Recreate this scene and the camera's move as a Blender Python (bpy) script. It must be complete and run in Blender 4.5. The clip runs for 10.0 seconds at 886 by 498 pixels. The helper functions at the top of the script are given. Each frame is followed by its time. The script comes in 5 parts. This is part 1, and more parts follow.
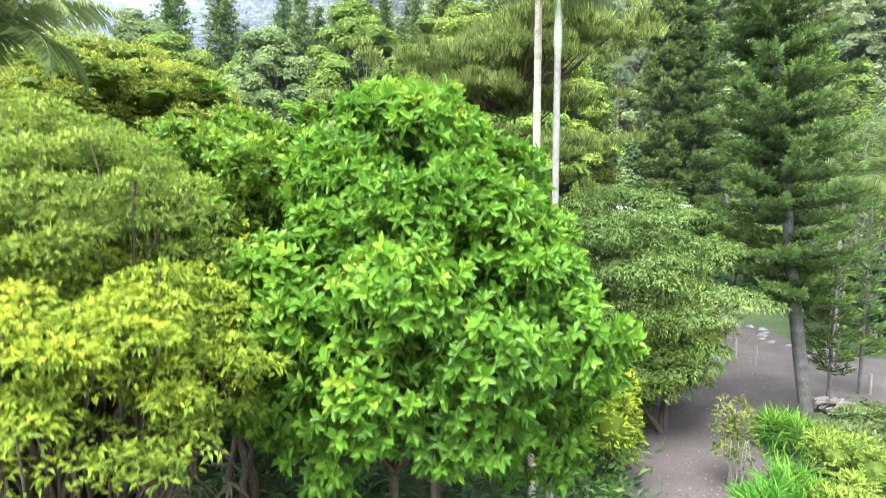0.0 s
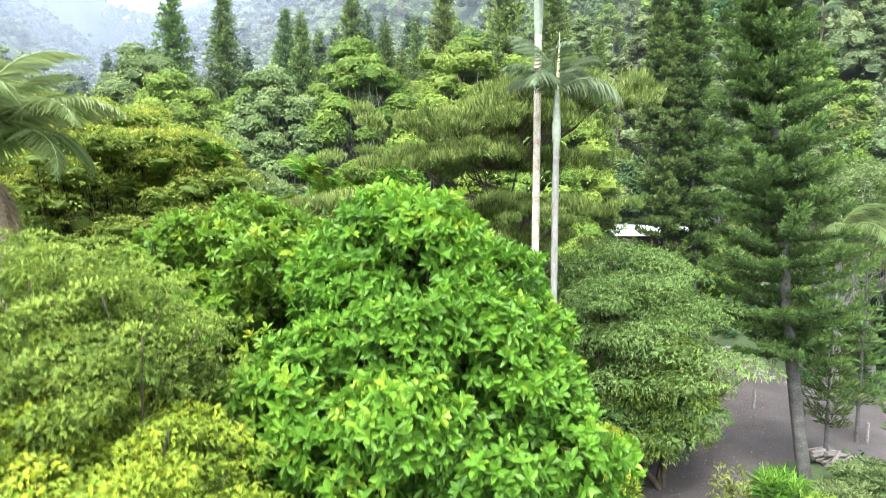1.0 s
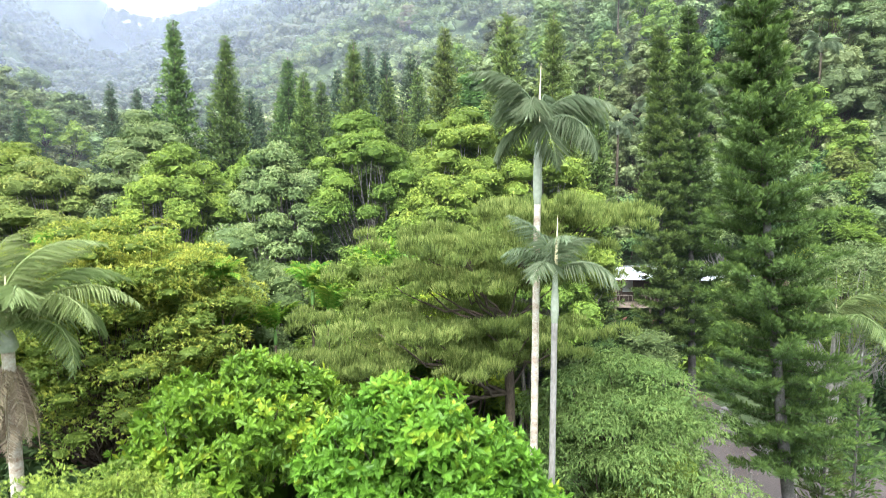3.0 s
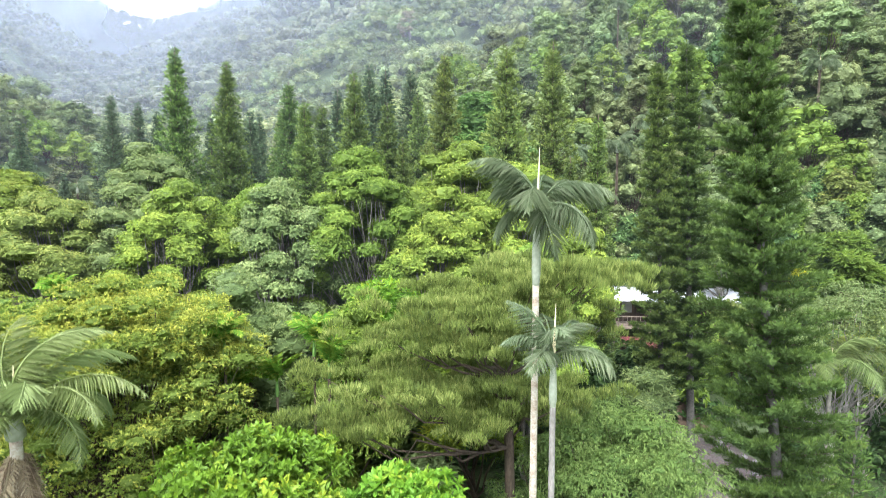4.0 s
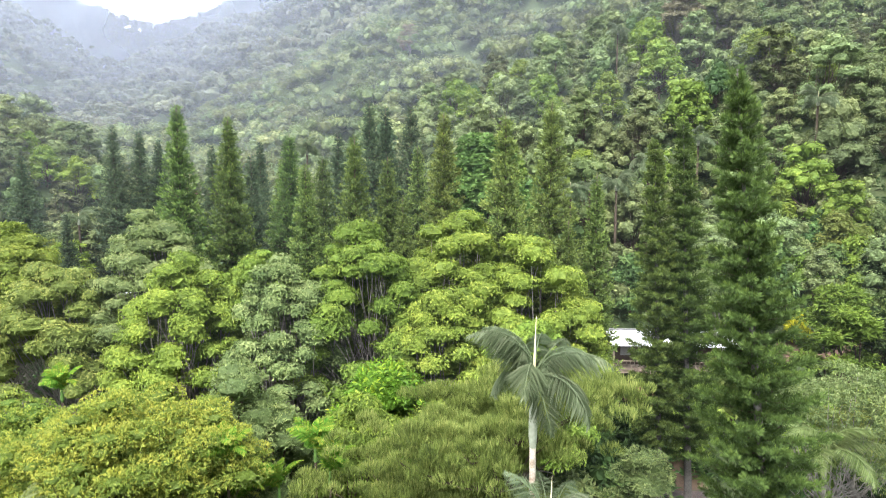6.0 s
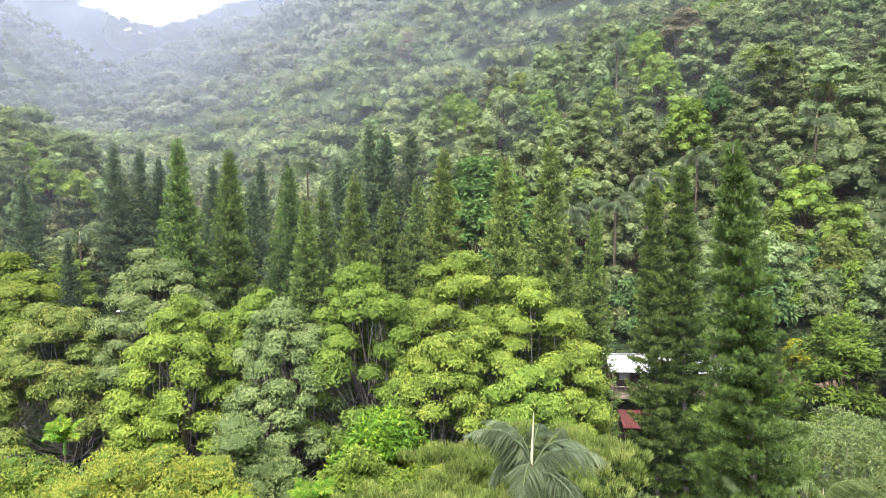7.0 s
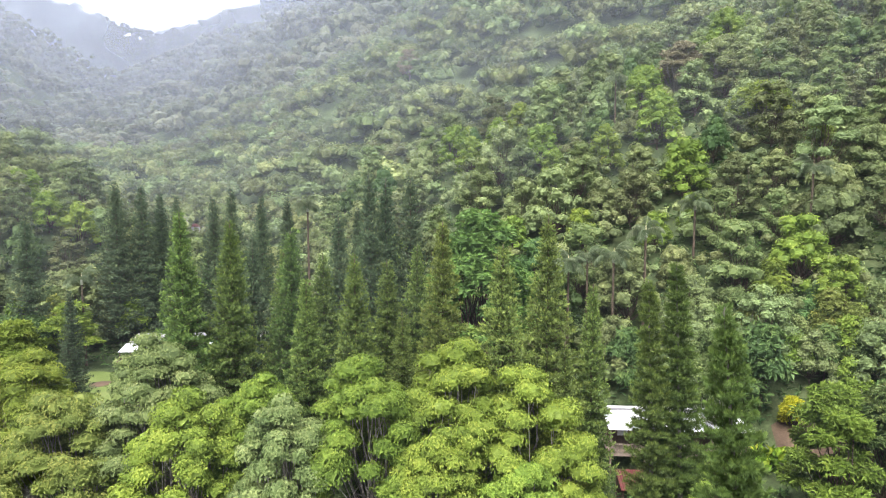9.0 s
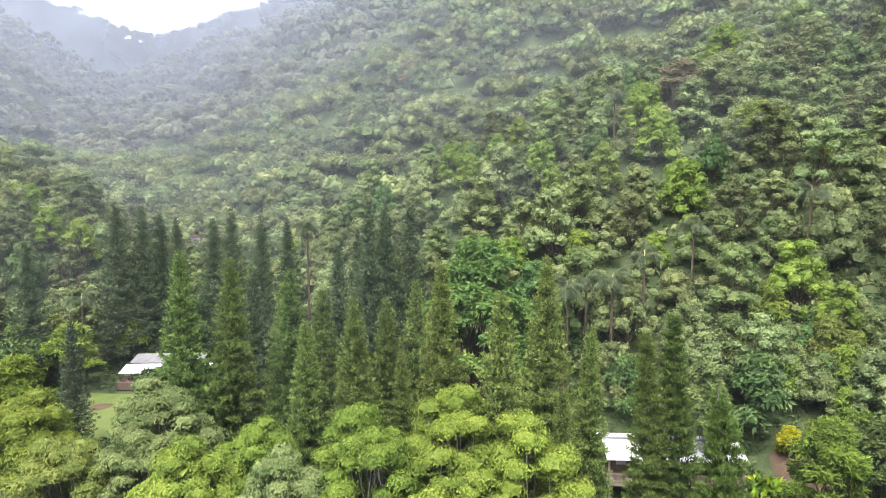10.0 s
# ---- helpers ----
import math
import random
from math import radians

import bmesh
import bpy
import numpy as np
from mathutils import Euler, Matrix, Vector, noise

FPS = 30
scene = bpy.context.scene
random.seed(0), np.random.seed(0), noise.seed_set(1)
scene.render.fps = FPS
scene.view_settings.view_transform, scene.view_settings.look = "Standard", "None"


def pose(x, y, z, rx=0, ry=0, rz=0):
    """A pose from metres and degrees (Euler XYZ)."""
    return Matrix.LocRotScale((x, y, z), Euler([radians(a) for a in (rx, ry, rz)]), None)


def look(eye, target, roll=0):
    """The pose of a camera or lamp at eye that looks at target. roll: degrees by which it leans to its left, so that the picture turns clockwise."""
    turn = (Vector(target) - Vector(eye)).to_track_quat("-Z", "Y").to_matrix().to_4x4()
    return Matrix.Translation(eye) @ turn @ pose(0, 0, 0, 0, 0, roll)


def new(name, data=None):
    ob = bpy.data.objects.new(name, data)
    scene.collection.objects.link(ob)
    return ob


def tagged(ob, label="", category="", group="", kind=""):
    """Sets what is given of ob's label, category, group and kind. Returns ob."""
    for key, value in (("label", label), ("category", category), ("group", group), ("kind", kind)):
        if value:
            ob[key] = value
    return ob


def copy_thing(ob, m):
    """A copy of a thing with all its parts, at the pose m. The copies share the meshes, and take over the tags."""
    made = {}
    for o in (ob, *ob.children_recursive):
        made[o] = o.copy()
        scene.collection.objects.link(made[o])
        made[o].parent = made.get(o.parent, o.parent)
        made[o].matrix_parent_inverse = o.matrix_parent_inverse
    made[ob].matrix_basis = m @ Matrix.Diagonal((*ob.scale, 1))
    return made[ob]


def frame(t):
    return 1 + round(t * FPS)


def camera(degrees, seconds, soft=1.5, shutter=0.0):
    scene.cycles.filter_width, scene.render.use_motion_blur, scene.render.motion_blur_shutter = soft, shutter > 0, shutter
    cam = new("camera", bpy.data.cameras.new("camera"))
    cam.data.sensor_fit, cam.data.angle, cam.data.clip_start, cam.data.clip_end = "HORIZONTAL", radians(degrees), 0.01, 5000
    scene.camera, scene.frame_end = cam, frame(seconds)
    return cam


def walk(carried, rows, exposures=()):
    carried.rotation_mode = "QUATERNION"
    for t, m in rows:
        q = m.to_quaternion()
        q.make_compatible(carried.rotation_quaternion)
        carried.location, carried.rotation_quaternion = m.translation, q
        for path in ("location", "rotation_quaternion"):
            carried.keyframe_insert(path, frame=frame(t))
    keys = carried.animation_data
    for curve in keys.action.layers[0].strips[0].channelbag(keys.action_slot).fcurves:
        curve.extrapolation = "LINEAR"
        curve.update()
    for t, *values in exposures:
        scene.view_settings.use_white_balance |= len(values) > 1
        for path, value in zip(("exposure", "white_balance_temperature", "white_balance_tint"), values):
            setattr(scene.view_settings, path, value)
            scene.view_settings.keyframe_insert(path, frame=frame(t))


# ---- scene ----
cam = camera(72.0, 10.0, soft=0.9, shutter=0.6)
METRES, EYE, TILT, LEAN, TURN = 24.0, 8.5, -5.7, 0.0, 0.0
ROWS = [
    (0.0, 0.0, 0.0, 0.0, -0.0, -0.0, 0.0),
    (0.5, 0.0, -0.003, 0.043, 0.03, 0.04, 0.05),
    (1.0, -0.0001, -0.0061, 0.0863, 0.06, 0.04, 0.07),
    (1.5, -0.0004, -0.0092, 0.1293, 0.09, 0.06, 0.07),
    (2.0, -0.0009, -0.0123, 0.1724, 0.12, 0.11, 0.08),
    (2.5, -0.0012, -0.0153, 0.2154, 0.13, 0.11, 0.07),
    (4.0, -0.0015, -0.0255, 0.3459, 0.12, 0.04, 0.03),
    (4.5, -0.0012, -0.0281, 0.3885, 0.14, 0.03, 0.04),
    (5.0, -0.0006, -0.0301, 0.4311, 0.15, 0.08, 0.05),
    (5.5, -0.0003, -0.0326, 0.4765, 0.14, 0.1, 0.05),
    (7.0, 0.0018, -0.0421, 0.6332, 0.16, 0.09, 0.07),
    (7.5, 0.0032, -0.0453, 0.6896, 0.17, 0.12, 0.08),
    (8.0, 0.0039, -0.0488, 0.7485, 0.18, 0.13, 0.08),
    (8.5, 0.0048, -0.0527, 0.8092, 0.18, 0.14, 0.09),
    (9.0, 0.0055, -0.0556, 0.8708, 0.17, 0.16, 0.11),
    (9.5, 0.0081, -0.0598, 0.9347, 0.19, 0.15, 0.14),
    (10.0, 0.0094, -0.0626, 0.9979, 0.17, 0.16, 0.12),
]
STOPS = 2.66
walk(
    cam,
    [(t, pose(0, 0, EYE, TILT, LEAN, TURN) @ pose(METRES * x, METRES * y * 1.577, METRES * z, 90 + pitch * 0.634, roll, yaw * 0.634)) for t, x, y, z, yaw, pitch, roll in ROWS],
    exposures=[(0.0, STOPS + 0.32, 5850, 6), (1.2, STOPS + 0.13, 5850, 6), (2.7, STOPS + 0.02, 5850, 7), (4.5, STOPS - 0.1, 6000, 9), (5.5, STOPS - 0.18, 6150, 11), (7.0, STOPS - 0.32, 6250, 13), (10.0, STOPS - 0.46, 6350, 14)],
)

# ---- light: bright overcast sky over a mountain valley ----
world = bpy.data.worlds.new("overcast")
scene.world = world
world.use_nodes = True
wn = world.node_tree.nodes
sky = wn.new("ShaderNodeTexSky")
sky.sky_type, sky.sun_disc = "NISHITA", False
sky.sun_elevation, sky.sun_rotation = radians(62), radians(200)
sky.air_density, sky.dust_density, sky.ozone_density = 1.0, 4.0, 1.0
soften = wn.new("ShaderNodeHueSaturation")
soften.inputs["Saturation"].default_value = 0.36
world.node_tree.links.new(sky.outputs[0], soften.inputs["Color"])
world.node_tree.links.new(soften.outputs[0], wn["Background"].inputs["Color"])
wn["Background"].inputs["Strength"].default_value = 0.135

sun = new("sun", bpy.data.lights.new("sun", "SUN"))
sun.data.energy, sun.data.angle, sun.data.color = 1.15, radians(36), (1.0, 0.97, 0.92)
sun.matrix_world = look((-12, -30, 60), (0, 0, 0))

# ---- materials ----
def nodes_of(name):
    m = bpy.data.materials.new(name)
    m.use_nodes = True
    return m, m.node_tree.nodes, m.node_tree.links, m.node_tree.nodes["Principled BSDF"]


def ramp(nodes, stops):
    r = nodes.new("ShaderNodeValToRGB")
    e = r.color_ramp.elements
    while len(e) < len(stops):
        e.new(0.5)
    for k, (p, c) in enumerate(stops):
        e[k].position, e[k].color = p, (*c, 1)
    return r


def leaf_material(name, deep, middle, young, rough=0.5, through_light=0.42, hue=0.035, value=0.35, sat=1.0, gloss=0.12, relief=0.0):
    """Leaves: each leaf's tint carries its age and some painted shade, each tree a little different."""
    m, n, l, bsdf = nodes_of(name)
    tint = n.new("ShaderNodeAttribute")
    tint.attribute_name = "tint"
    tree = n.new("ShaderNodeAttribute")
    tree.attribute_name = "tree"
    info = n.new("ShaderNodeObjectInfo")
    both, part_of = n.new("ShaderNodeMath"), n.new("ShaderNodeMath")
    part_of.operation = "FRACT"
    l.new(tree.outputs["Fac"], both.inputs[0])
    l.new(info.outputs["Random"], both.inputs[1])
    l.new(both.outputs[0], part_of.inputs[0])
    blotch = n.new("ShaderNodeTexNoise")
    blotch.inputs["Scale"].default_value = 0.9
    co = n.new("ShaderNodeTexCoord")
    l.new(co.outputs["Object"], blotch.inputs["Vector"])
    mix = n.new("ShaderNodeMath")
    mix.operation = "MULTIPLY_ADD"
    mix.inputs[1].default_value = 0.35
    l.new(blotch.outputs["Fac"], mix.inputs[0])
    shift = n.new("ShaderNodeMath")
    shift.operation = "SUBTRACT"
    shift.inputs[1].default_value = 0.17
    l.new(tint.outputs["Fac"], shift.inputs[0])
    l.new(shift.outputs[0], mix.inputs[2])
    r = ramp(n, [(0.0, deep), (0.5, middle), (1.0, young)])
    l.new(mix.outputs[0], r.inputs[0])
    hs = n.new("ShaderNodeHueSaturation")
    hs.inputs["Saturation"].default_value = sat
    for key, lo, hi in (("Hue", 0.5 - hue, 0.5 + hue), ("Value", 1 - value, 1 + value)):
        mr = n.new("ShaderNodeMapRange")
        mr.inputs["To Min"].default_value, mr.inputs["To Max"].default_value = lo, hi
        if key == "Value":
            spin = n.new("ShaderNodeMath")
            spin.operation = "MULTIPLY"
            spin.inputs[1].default_value = 7.31
            again = n.new("ShaderNodeMath")
            again.operation = "FRACT"
            l.new(part_of.outputs[0], spin.inputs[0])
            l.new(spin.outputs[0], again.inputs[0])
            l.new(again.outputs[0], mr.inputs["Value"])
        else:
            l.new(part_of.outputs[0], mr.inputs["Value"])
        l.new(mr.outputs[0], hs.inputs[key])
    l.new(r.outputs[0], hs.inputs["Color"])
    l.new(hs.outputs[0], bsdf.inputs["Base Color"])
    bsdf.inputs["Roughness"].default_value = rough
    bsdf.inputs["Specular IOR Level"].default_value = gloss
    if relief:
        fine = n.new("ShaderNodeTexNoise")
        fine.inputs["Scale"].default_value, fine.inputs["Detail"].default_value = relief, 3
        l.new(co.outputs["Object"], fine.inputs["Vector"])
        bump = n.new("ShaderNodeBump")
        bump.inputs["Strength"].default_value, bump.inputs["Distance"].default_value = 1.0, 1.2 / relief
        l.new(fine.outputs["Fac"], bump.inputs["Height"])
        l.new(bump.outputs[0], bsdf.inputs["Normal"])
    trans = n.new("ShaderNodeBsdfTranslucent")
    l.new(hs.outputs[0], trans.inputs["Color"])
    shade = n.new("ShaderNodeMixShader")
    shade.inputs[0].default_value = through_light
    l.new(bsdf.outputs[0], shade.inputs[1])
    l.new(trans.outputs[0], shade.inputs[2])
    l.new(shade.outputs[0], n["Material Output"].inputs["Surface"])
    return m


def rough_material(name, stops, scale, fine=8.0, rough=0.9, bump=0.3, metal=0.0, stretch=(1, 1, 1), spec=0.3, world_size=False):
    """Bark, soil, wood, sheet metal: two scales of noise for colour, and relief."""
    m, n, l, bsdf = nodes_of(name)
    co, mp = n.new("ShaderNodeTexCoord"), n.new("ShaderNodeMapping")
    mp.inputs["Scale"].default_value = stretch
    l.new(co.outputs["Object"], mp.inputs["Vector"])
    a, b = n.new("ShaderNodeTexNoise"), n.new("ShaderNodeTexNoise")
    a.inputs["Scale"].default_value, b.inputs["Scale"].default_value = scale, scale * fine
    a.inputs["Detail"].default_value, b.inputs["Detail"].default_value = 4, 5
    for t in (a, b):
        l.new(mp.outputs[0], t.inputs["Vector"])
    mix = n.new("ShaderNodeMix")
    mix.inputs["Factor"].default_value = 0.5
    l.new(a.outputs["Fac"], mix.inputs["A"])
    l.new(b.outputs["Fac"], mix.inputs["B"])
    r = ramp(n, stops)
    l.new(mix.outputs["Result"], r.inputs[0])
    l.new(r.outputs[0], bsdf.inputs["Base Color"])
    bp = n.new("ShaderNodeBump")
    bp.inputs["Strength"].default_value, bp.inputs["Distance"].default_value = bump, 0.05
    l.new(b.outputs["Fac"], bp.inputs["Height"])
    l.new(bp.outputs[0], bsdf.inputs["Normal"])
    bsdf.inputs["Roughness"].default_value, bsdf.inputs["Metallic"].default_value = rough, metal
    bsdf.inputs["Specular IOR Level"].default_value = spec
    return m


GLOSSY = leaf_material("glossy_leaf", (0.052, 0.108, 0.013), (0.135, 0.255, 0.022), (0.40, 0.44, 0.035), rough=0.45, gloss=0.2, hue=0.01, value=0.08)
LIME = leaf_material("lime_leaf", (0.059, 0.1, 0.0153), (0.187, 0.263, 0.0254), (0.472, 0.5, 0.0423), hue=0.01, value=0.08)
CANOPY = leaf_material("canopy_leaf", (0.052, 0.086, 0.016), (0.142, 0.203, 0.031), (0.268, 0.325, 0.054), through_light=0.3, hue=0.012, value=0.15)
GREYLEAF = leaf_material("grey_leaf", (0.0491, 0.0783, 0.0265), (0.128, 0.17, 0.0582), (0.247, 0.286, 0.106), through_light=0.3, hue=0.006, value=0.15)
FEATHER = leaf_material("feathery_leaf", (0.042, 0.078, 0.0197), (0.115, 0.175, 0.044), (0.19, 0.244, 0.0697), through_light=0.3, hue=0.006, value=0.1)
OLIVE = leaf_material("olive_leaf", (0.0546, 0.0742, 0.0176), (0.164, 0.198, 0.047), (0.328, 0.327, 0.0823), hue=0.012, value=0.15)
YELLOWISH = leaf_material("yellowing_leaf", (0.0559, 0.0909, 0.0176), (0.153, 0.212, 0.0353), (0.377, 0.373, 0.0588), hue=0.015, value=0.1)
DEEP = leaf_material("deep_leaf", (0.024, 0.0475, 0.0165), (0.0601, 0.104, 0.0306), (0.131, 0.178, 0.047), through_light=0.22, hue=0.015, value=0.25)
# Valley haze is mixed into the next two leaf colours, more into the far one.
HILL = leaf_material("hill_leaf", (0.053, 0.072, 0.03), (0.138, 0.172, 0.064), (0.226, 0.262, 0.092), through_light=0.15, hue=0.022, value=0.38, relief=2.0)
HAZYHILL = leaf_material("hazy_hill_leaf", (0.0416, 0.052, 0.0378), (0.104, 0.115, 0.0662), (0.172, 0.18, 0.0945), through_light=0.12, hue=0.02, value=0.3, relief=1.2)
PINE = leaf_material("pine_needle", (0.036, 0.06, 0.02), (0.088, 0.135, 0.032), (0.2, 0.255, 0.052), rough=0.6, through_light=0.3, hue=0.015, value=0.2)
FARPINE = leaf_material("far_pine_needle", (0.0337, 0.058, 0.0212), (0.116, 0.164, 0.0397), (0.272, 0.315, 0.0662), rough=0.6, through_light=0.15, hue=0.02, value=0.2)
# Shaded copy of the grove needles: valley shade put into the colour.
SHADEDPINE = leaf_material("shaded_pine_needle", (0.0256, 0.0438, 0.0276), (0.071, 0.103, 0.0489), (0.17, 0.199, 0.0764), rough=0.6, through_light=0.15, hue=0.012, value=0.15)
MUTED = leaf_material("muted_leaf", (0.0508, 0.0817, 0.0164), (0.143, 0.202, 0.0329), (0.305, 0.365, 0.0576), hue=0.01, value=0.08)
BRIGHT = leaf_material("bright_leaf", (0.0437, 0.0842, 0.0235), (0.109, 0.188, 0.0412), (0.24, 0.317, 0.0706), through_light=0.3, hue=0.01, value=0.08)
PLUME = leaf_material("pine_plume", (0.0571, 0.0779, 0.0212), (0.156, 0.192, 0.0412), (0.312, 0.333, 0.1), rough=0.6, through_light=0.2, hue=0.01, value=0.1)
FROND = leaf_material("palm_frond", (0.06, 0.09, 0.04), (0.15, 0.19, 0.10), (0.32, 0.36, 0.23), rough=0.4, hue=0.012, value=0.12)
FANFROND = leaf_material("fan_palm_frond", (0.08, 0.115, 0.035), (0.19, 0.24, 0.085), (0.36, 0.40, 0.20), rough=0.4, hue=0.012, value=0.12)
BETEL = leaf_material("areca_frond", (0.04, 0.10, 0.011), (0.088, 0.195, 0.02), (0.33, 0.33, 0.05), rough=0.6, hue=0.012, value=0.12, gloss=0.05)
DEADFROND = leaf_material("dead_frond", (0.16, 0.11, 0.07), (0.30, 0.22, 0.15), (0.45, 0.36, 0.26), rough=0.9, through_light=0.1)
GOLD = leaf_material("golden_leaf", (0.16, 0.19, 0.01), (0.36, 0.37, 0.02), (0.55, 0.52, 0.04), hue=0.01, value=0.08)
GRASS = leaf_material("grass_blade", (0.0546, 0.119, 0.0176), (0.153, 0.297, 0.0353), (0.349, 0.475, 0.0706))

BARK = rough_material("brown_bark", [(0.3, (0.03, 0.022, 0.014)), (0.7, (0.10, 0.075, 0.05))], 3, stretch=(1, 1, 0.3), bump=0.6)
PALEBARK = rough_material("pale_bark", [(0.3, (0.120, 0.108, 0.090)), (0.7, (0.276, 0.258, 0.228))], 2.5, stretch=(1, 1, 0.4), bump=0.4)
GREYBARK = rough_material("mottled_grey_bark", [(0.3, (0.09, 0.08, 0.065)), (0.5, (0.17, 0.155, 0.13)), (0.72, (0.27, 0.25, 0.21))], 3, stretch=(1, 1, 1.6), bump=0.5)
PINEBARK = rough_material("grey_pine_bark", [(0.3, (0.04, 0.036, 0.032)), (0.5, (0.085, 0.078, 0.068)), (0.72, (0.16, 0.15, 0.135))], 3, stretch=(0.7, 0.7, 1.12), bump=0.5)
PALMBARK = rough_material("ringed_palm_bark", [(0.32, (0.219, 0.131, 0.079)), (0.5, (0.385, 0.333, 0.254)), (0.7, (0.578, 0.542, 0.455))], 2.0, stretch=(1, 1, 2.5), bump=0.4)
GREENSHAFT = rough_material("green_sheath", [(0.3, (0.05, 0.12, 0.02)), (0.7, (0.14, 0.24, 0.06))], 1.5, rough=0.5, bump=0.1)
CROWNSHAFT = rough_material("waxy_crownshaft", [(0.3, (0.20, 0.225, 0.15)), (0.7, (0.37, 0.385, 0.30))], 1.5, rough=0.45, bump=0.1)
SPEAR = rough_material("straw_spear", [(0.3, (0.40, 0.34, 0.18)), (0.7, (0.60, 0.54, 0.34))], 3, rough=0.7, bump=0.2)
SOIL = rough_material("forest_soil", [(0.3, (0.02, 0.028, 0.01)), (0.5, (0.042, 0.062, 0.02)), (0.7, (0.075, 0.09, 0.034))], 0.35, fine=14, bump=0.8)
REDSOIL = rough_material("bare_red_soil", [(0.3, (0.045, 0.029, 0.018)), (0.7, (0.105, 0.07, 0.043))], 0.5, fine=12, bump=0.6)
LAWN = rough_material("mown_lawn", [(0.3, (0.05, 0.075, 0.015)), (0.5, (0.085, 0.115, 0.025)), (0.72, (0.13, 0.12, 0.055))], 0.25, fine=30, bump=0.6)
WHITEROOF = rough_material("white_sheet_roof", [(0.3, (0.360, 0.367, 0.382)), (0.6, (0.490, 0.497, 0.504))], 0.7, rough=0.45, bump=0.08)
GREYROOF = rough_material("grey_sheet_roof", [(0.3, (0.126, 0.126, 0.126)), (0.7, (0.202, 0.202, 0.197))], 0.8, rough=0.5, bump=0.1)
REDROOF = rough_material("red_sheet_roof", [(0.3, (0.0683, 0.0158, 0.0128)), (0.7, (0.11, 0.0315, 0.0263))], 0.9, rough=0.5, bump=0.1)
DARKWOOD = rough_material("dark_wood", [(0.3, (0.045, 0.03, 0.022)), (0.7, (0.12, 0.085, 0.06))], 2.5, stretch=(1, 1, 0.4))
DECKWOOD = rough_material("weathered_wood", [(0.3, (0.120, 0.090, 0.066)), (0.7, (0.240, 0.192, 0.150))], 2.5)
PLASTER = rough_material("stained_plaster", [(0.3, (0.225, 0.215, 0.200)), (0.7, (0.330, 0.320, 0.300))], 0.9, bump=0.1)
LOGEND = rough_material("cut_log", [(0.3, (0.091, 0.077, 0.070)), (0.7, (0.252, 0.217, 0.182))], 4, stretch=(0.3, 1, 1), bump=0.5)
STONE = rough_material("grey_stone", [(0.3, (0.09, 0.085, 0.08)), (0.7, (0.20, 0.19, 0.18))], 2.0, bump=0.5)
GRAVEL = rough_material("worn_gravel", [(0.3, (0.040, 0.032, 0.028)), (0.5, (0.066, 0.054, 0.049)), (0.7, (0.106, 0.092, 0.084))], 0.5, fine=40, bump=0.7)
LITTER = leaf_material("leaf_litter", (0.05, 0.03, 0.02), (0.13, 0.09, 0.06), (0.22, 0.18, 0.13), rough=0.9, through_light=0.05)


# ---- mesh tools ----
def unit(v):
    return v / np.maximum(np.linalg.norm(v, axis=-1, keepdims=True), 1e-9)


def mesh_of(name, V, F, material, tint=None, tree=None, smooth=False):
    V, F = np.asarray(V, dtype=np.float32), np.asarray(F, dtype=np.int32)
    me = bpy.data.meshes.new(name)
    me.vertices.add(len(V))
    me.vertices.foreach_set("co", V.ravel())
    k = F.shape[1]
    me.loops.add(F.size)
    me.loops.foreach_set("vertex_index", F.ravel())
    me.polygons.add(len(F))
    me.polygons.foreach_set("loop_start", np.arange(len(F), dtype=np.int32) * k)
    for key, values in (("tint", tint), ("tree", tree)):
        if values is not None:
            me.attributes.new(key, "FLOAT", "POINT").data.foreach_set("value", np.asarray(values, dtype=np.float32))
    me.materials.append(material)
    me.update(calc_edges=True)
    me.polygons.foreach_set("use_smooth", np.broadcast_to(smooth, len(F)).astype(bool).copy())
    return me


def joined(pieces):
    """One set of (V, F, tint) from several."""
    Vs, Fs, Ts, at = [], [], [], 0
    for V, F, T in pieces:
        Vs.append(V), Fs.append(F + at), Ts.append(T)
        at += len(V)
    return np.concatenate(Vs), np.concatenate(Fs), np.concatenate(Ts)


def leaves(P, A, N, L, W, tint, fold=0.25, droop=0.1, wide=0.45):
    """Folded pointed leaves: base, two sides and a tip each."""
    n = len(P)
    A = unit(A)
    B = unit(np.cross(A, N))
    U = np.cross(B, A)
    L, W = np.broadcast_to(L, n)[:, None], np.broadcast_to(W, n)[:, None]
    mid = P + A * L * wide
    V = np.stack([P, mid + B * W / 2 + U * W * fold, P + A * L - U * L * droop, mid - B * W / 2 + U * W * fold], 1).reshape(-1, 3)
    k = np.arange(n)[:, None] * 4
    F = np.concatenate([k + [0, 1, 2], k + [0, 2, 3]])
    return V, F, np.repeat(np.broadcast_to(tint, n), 4)


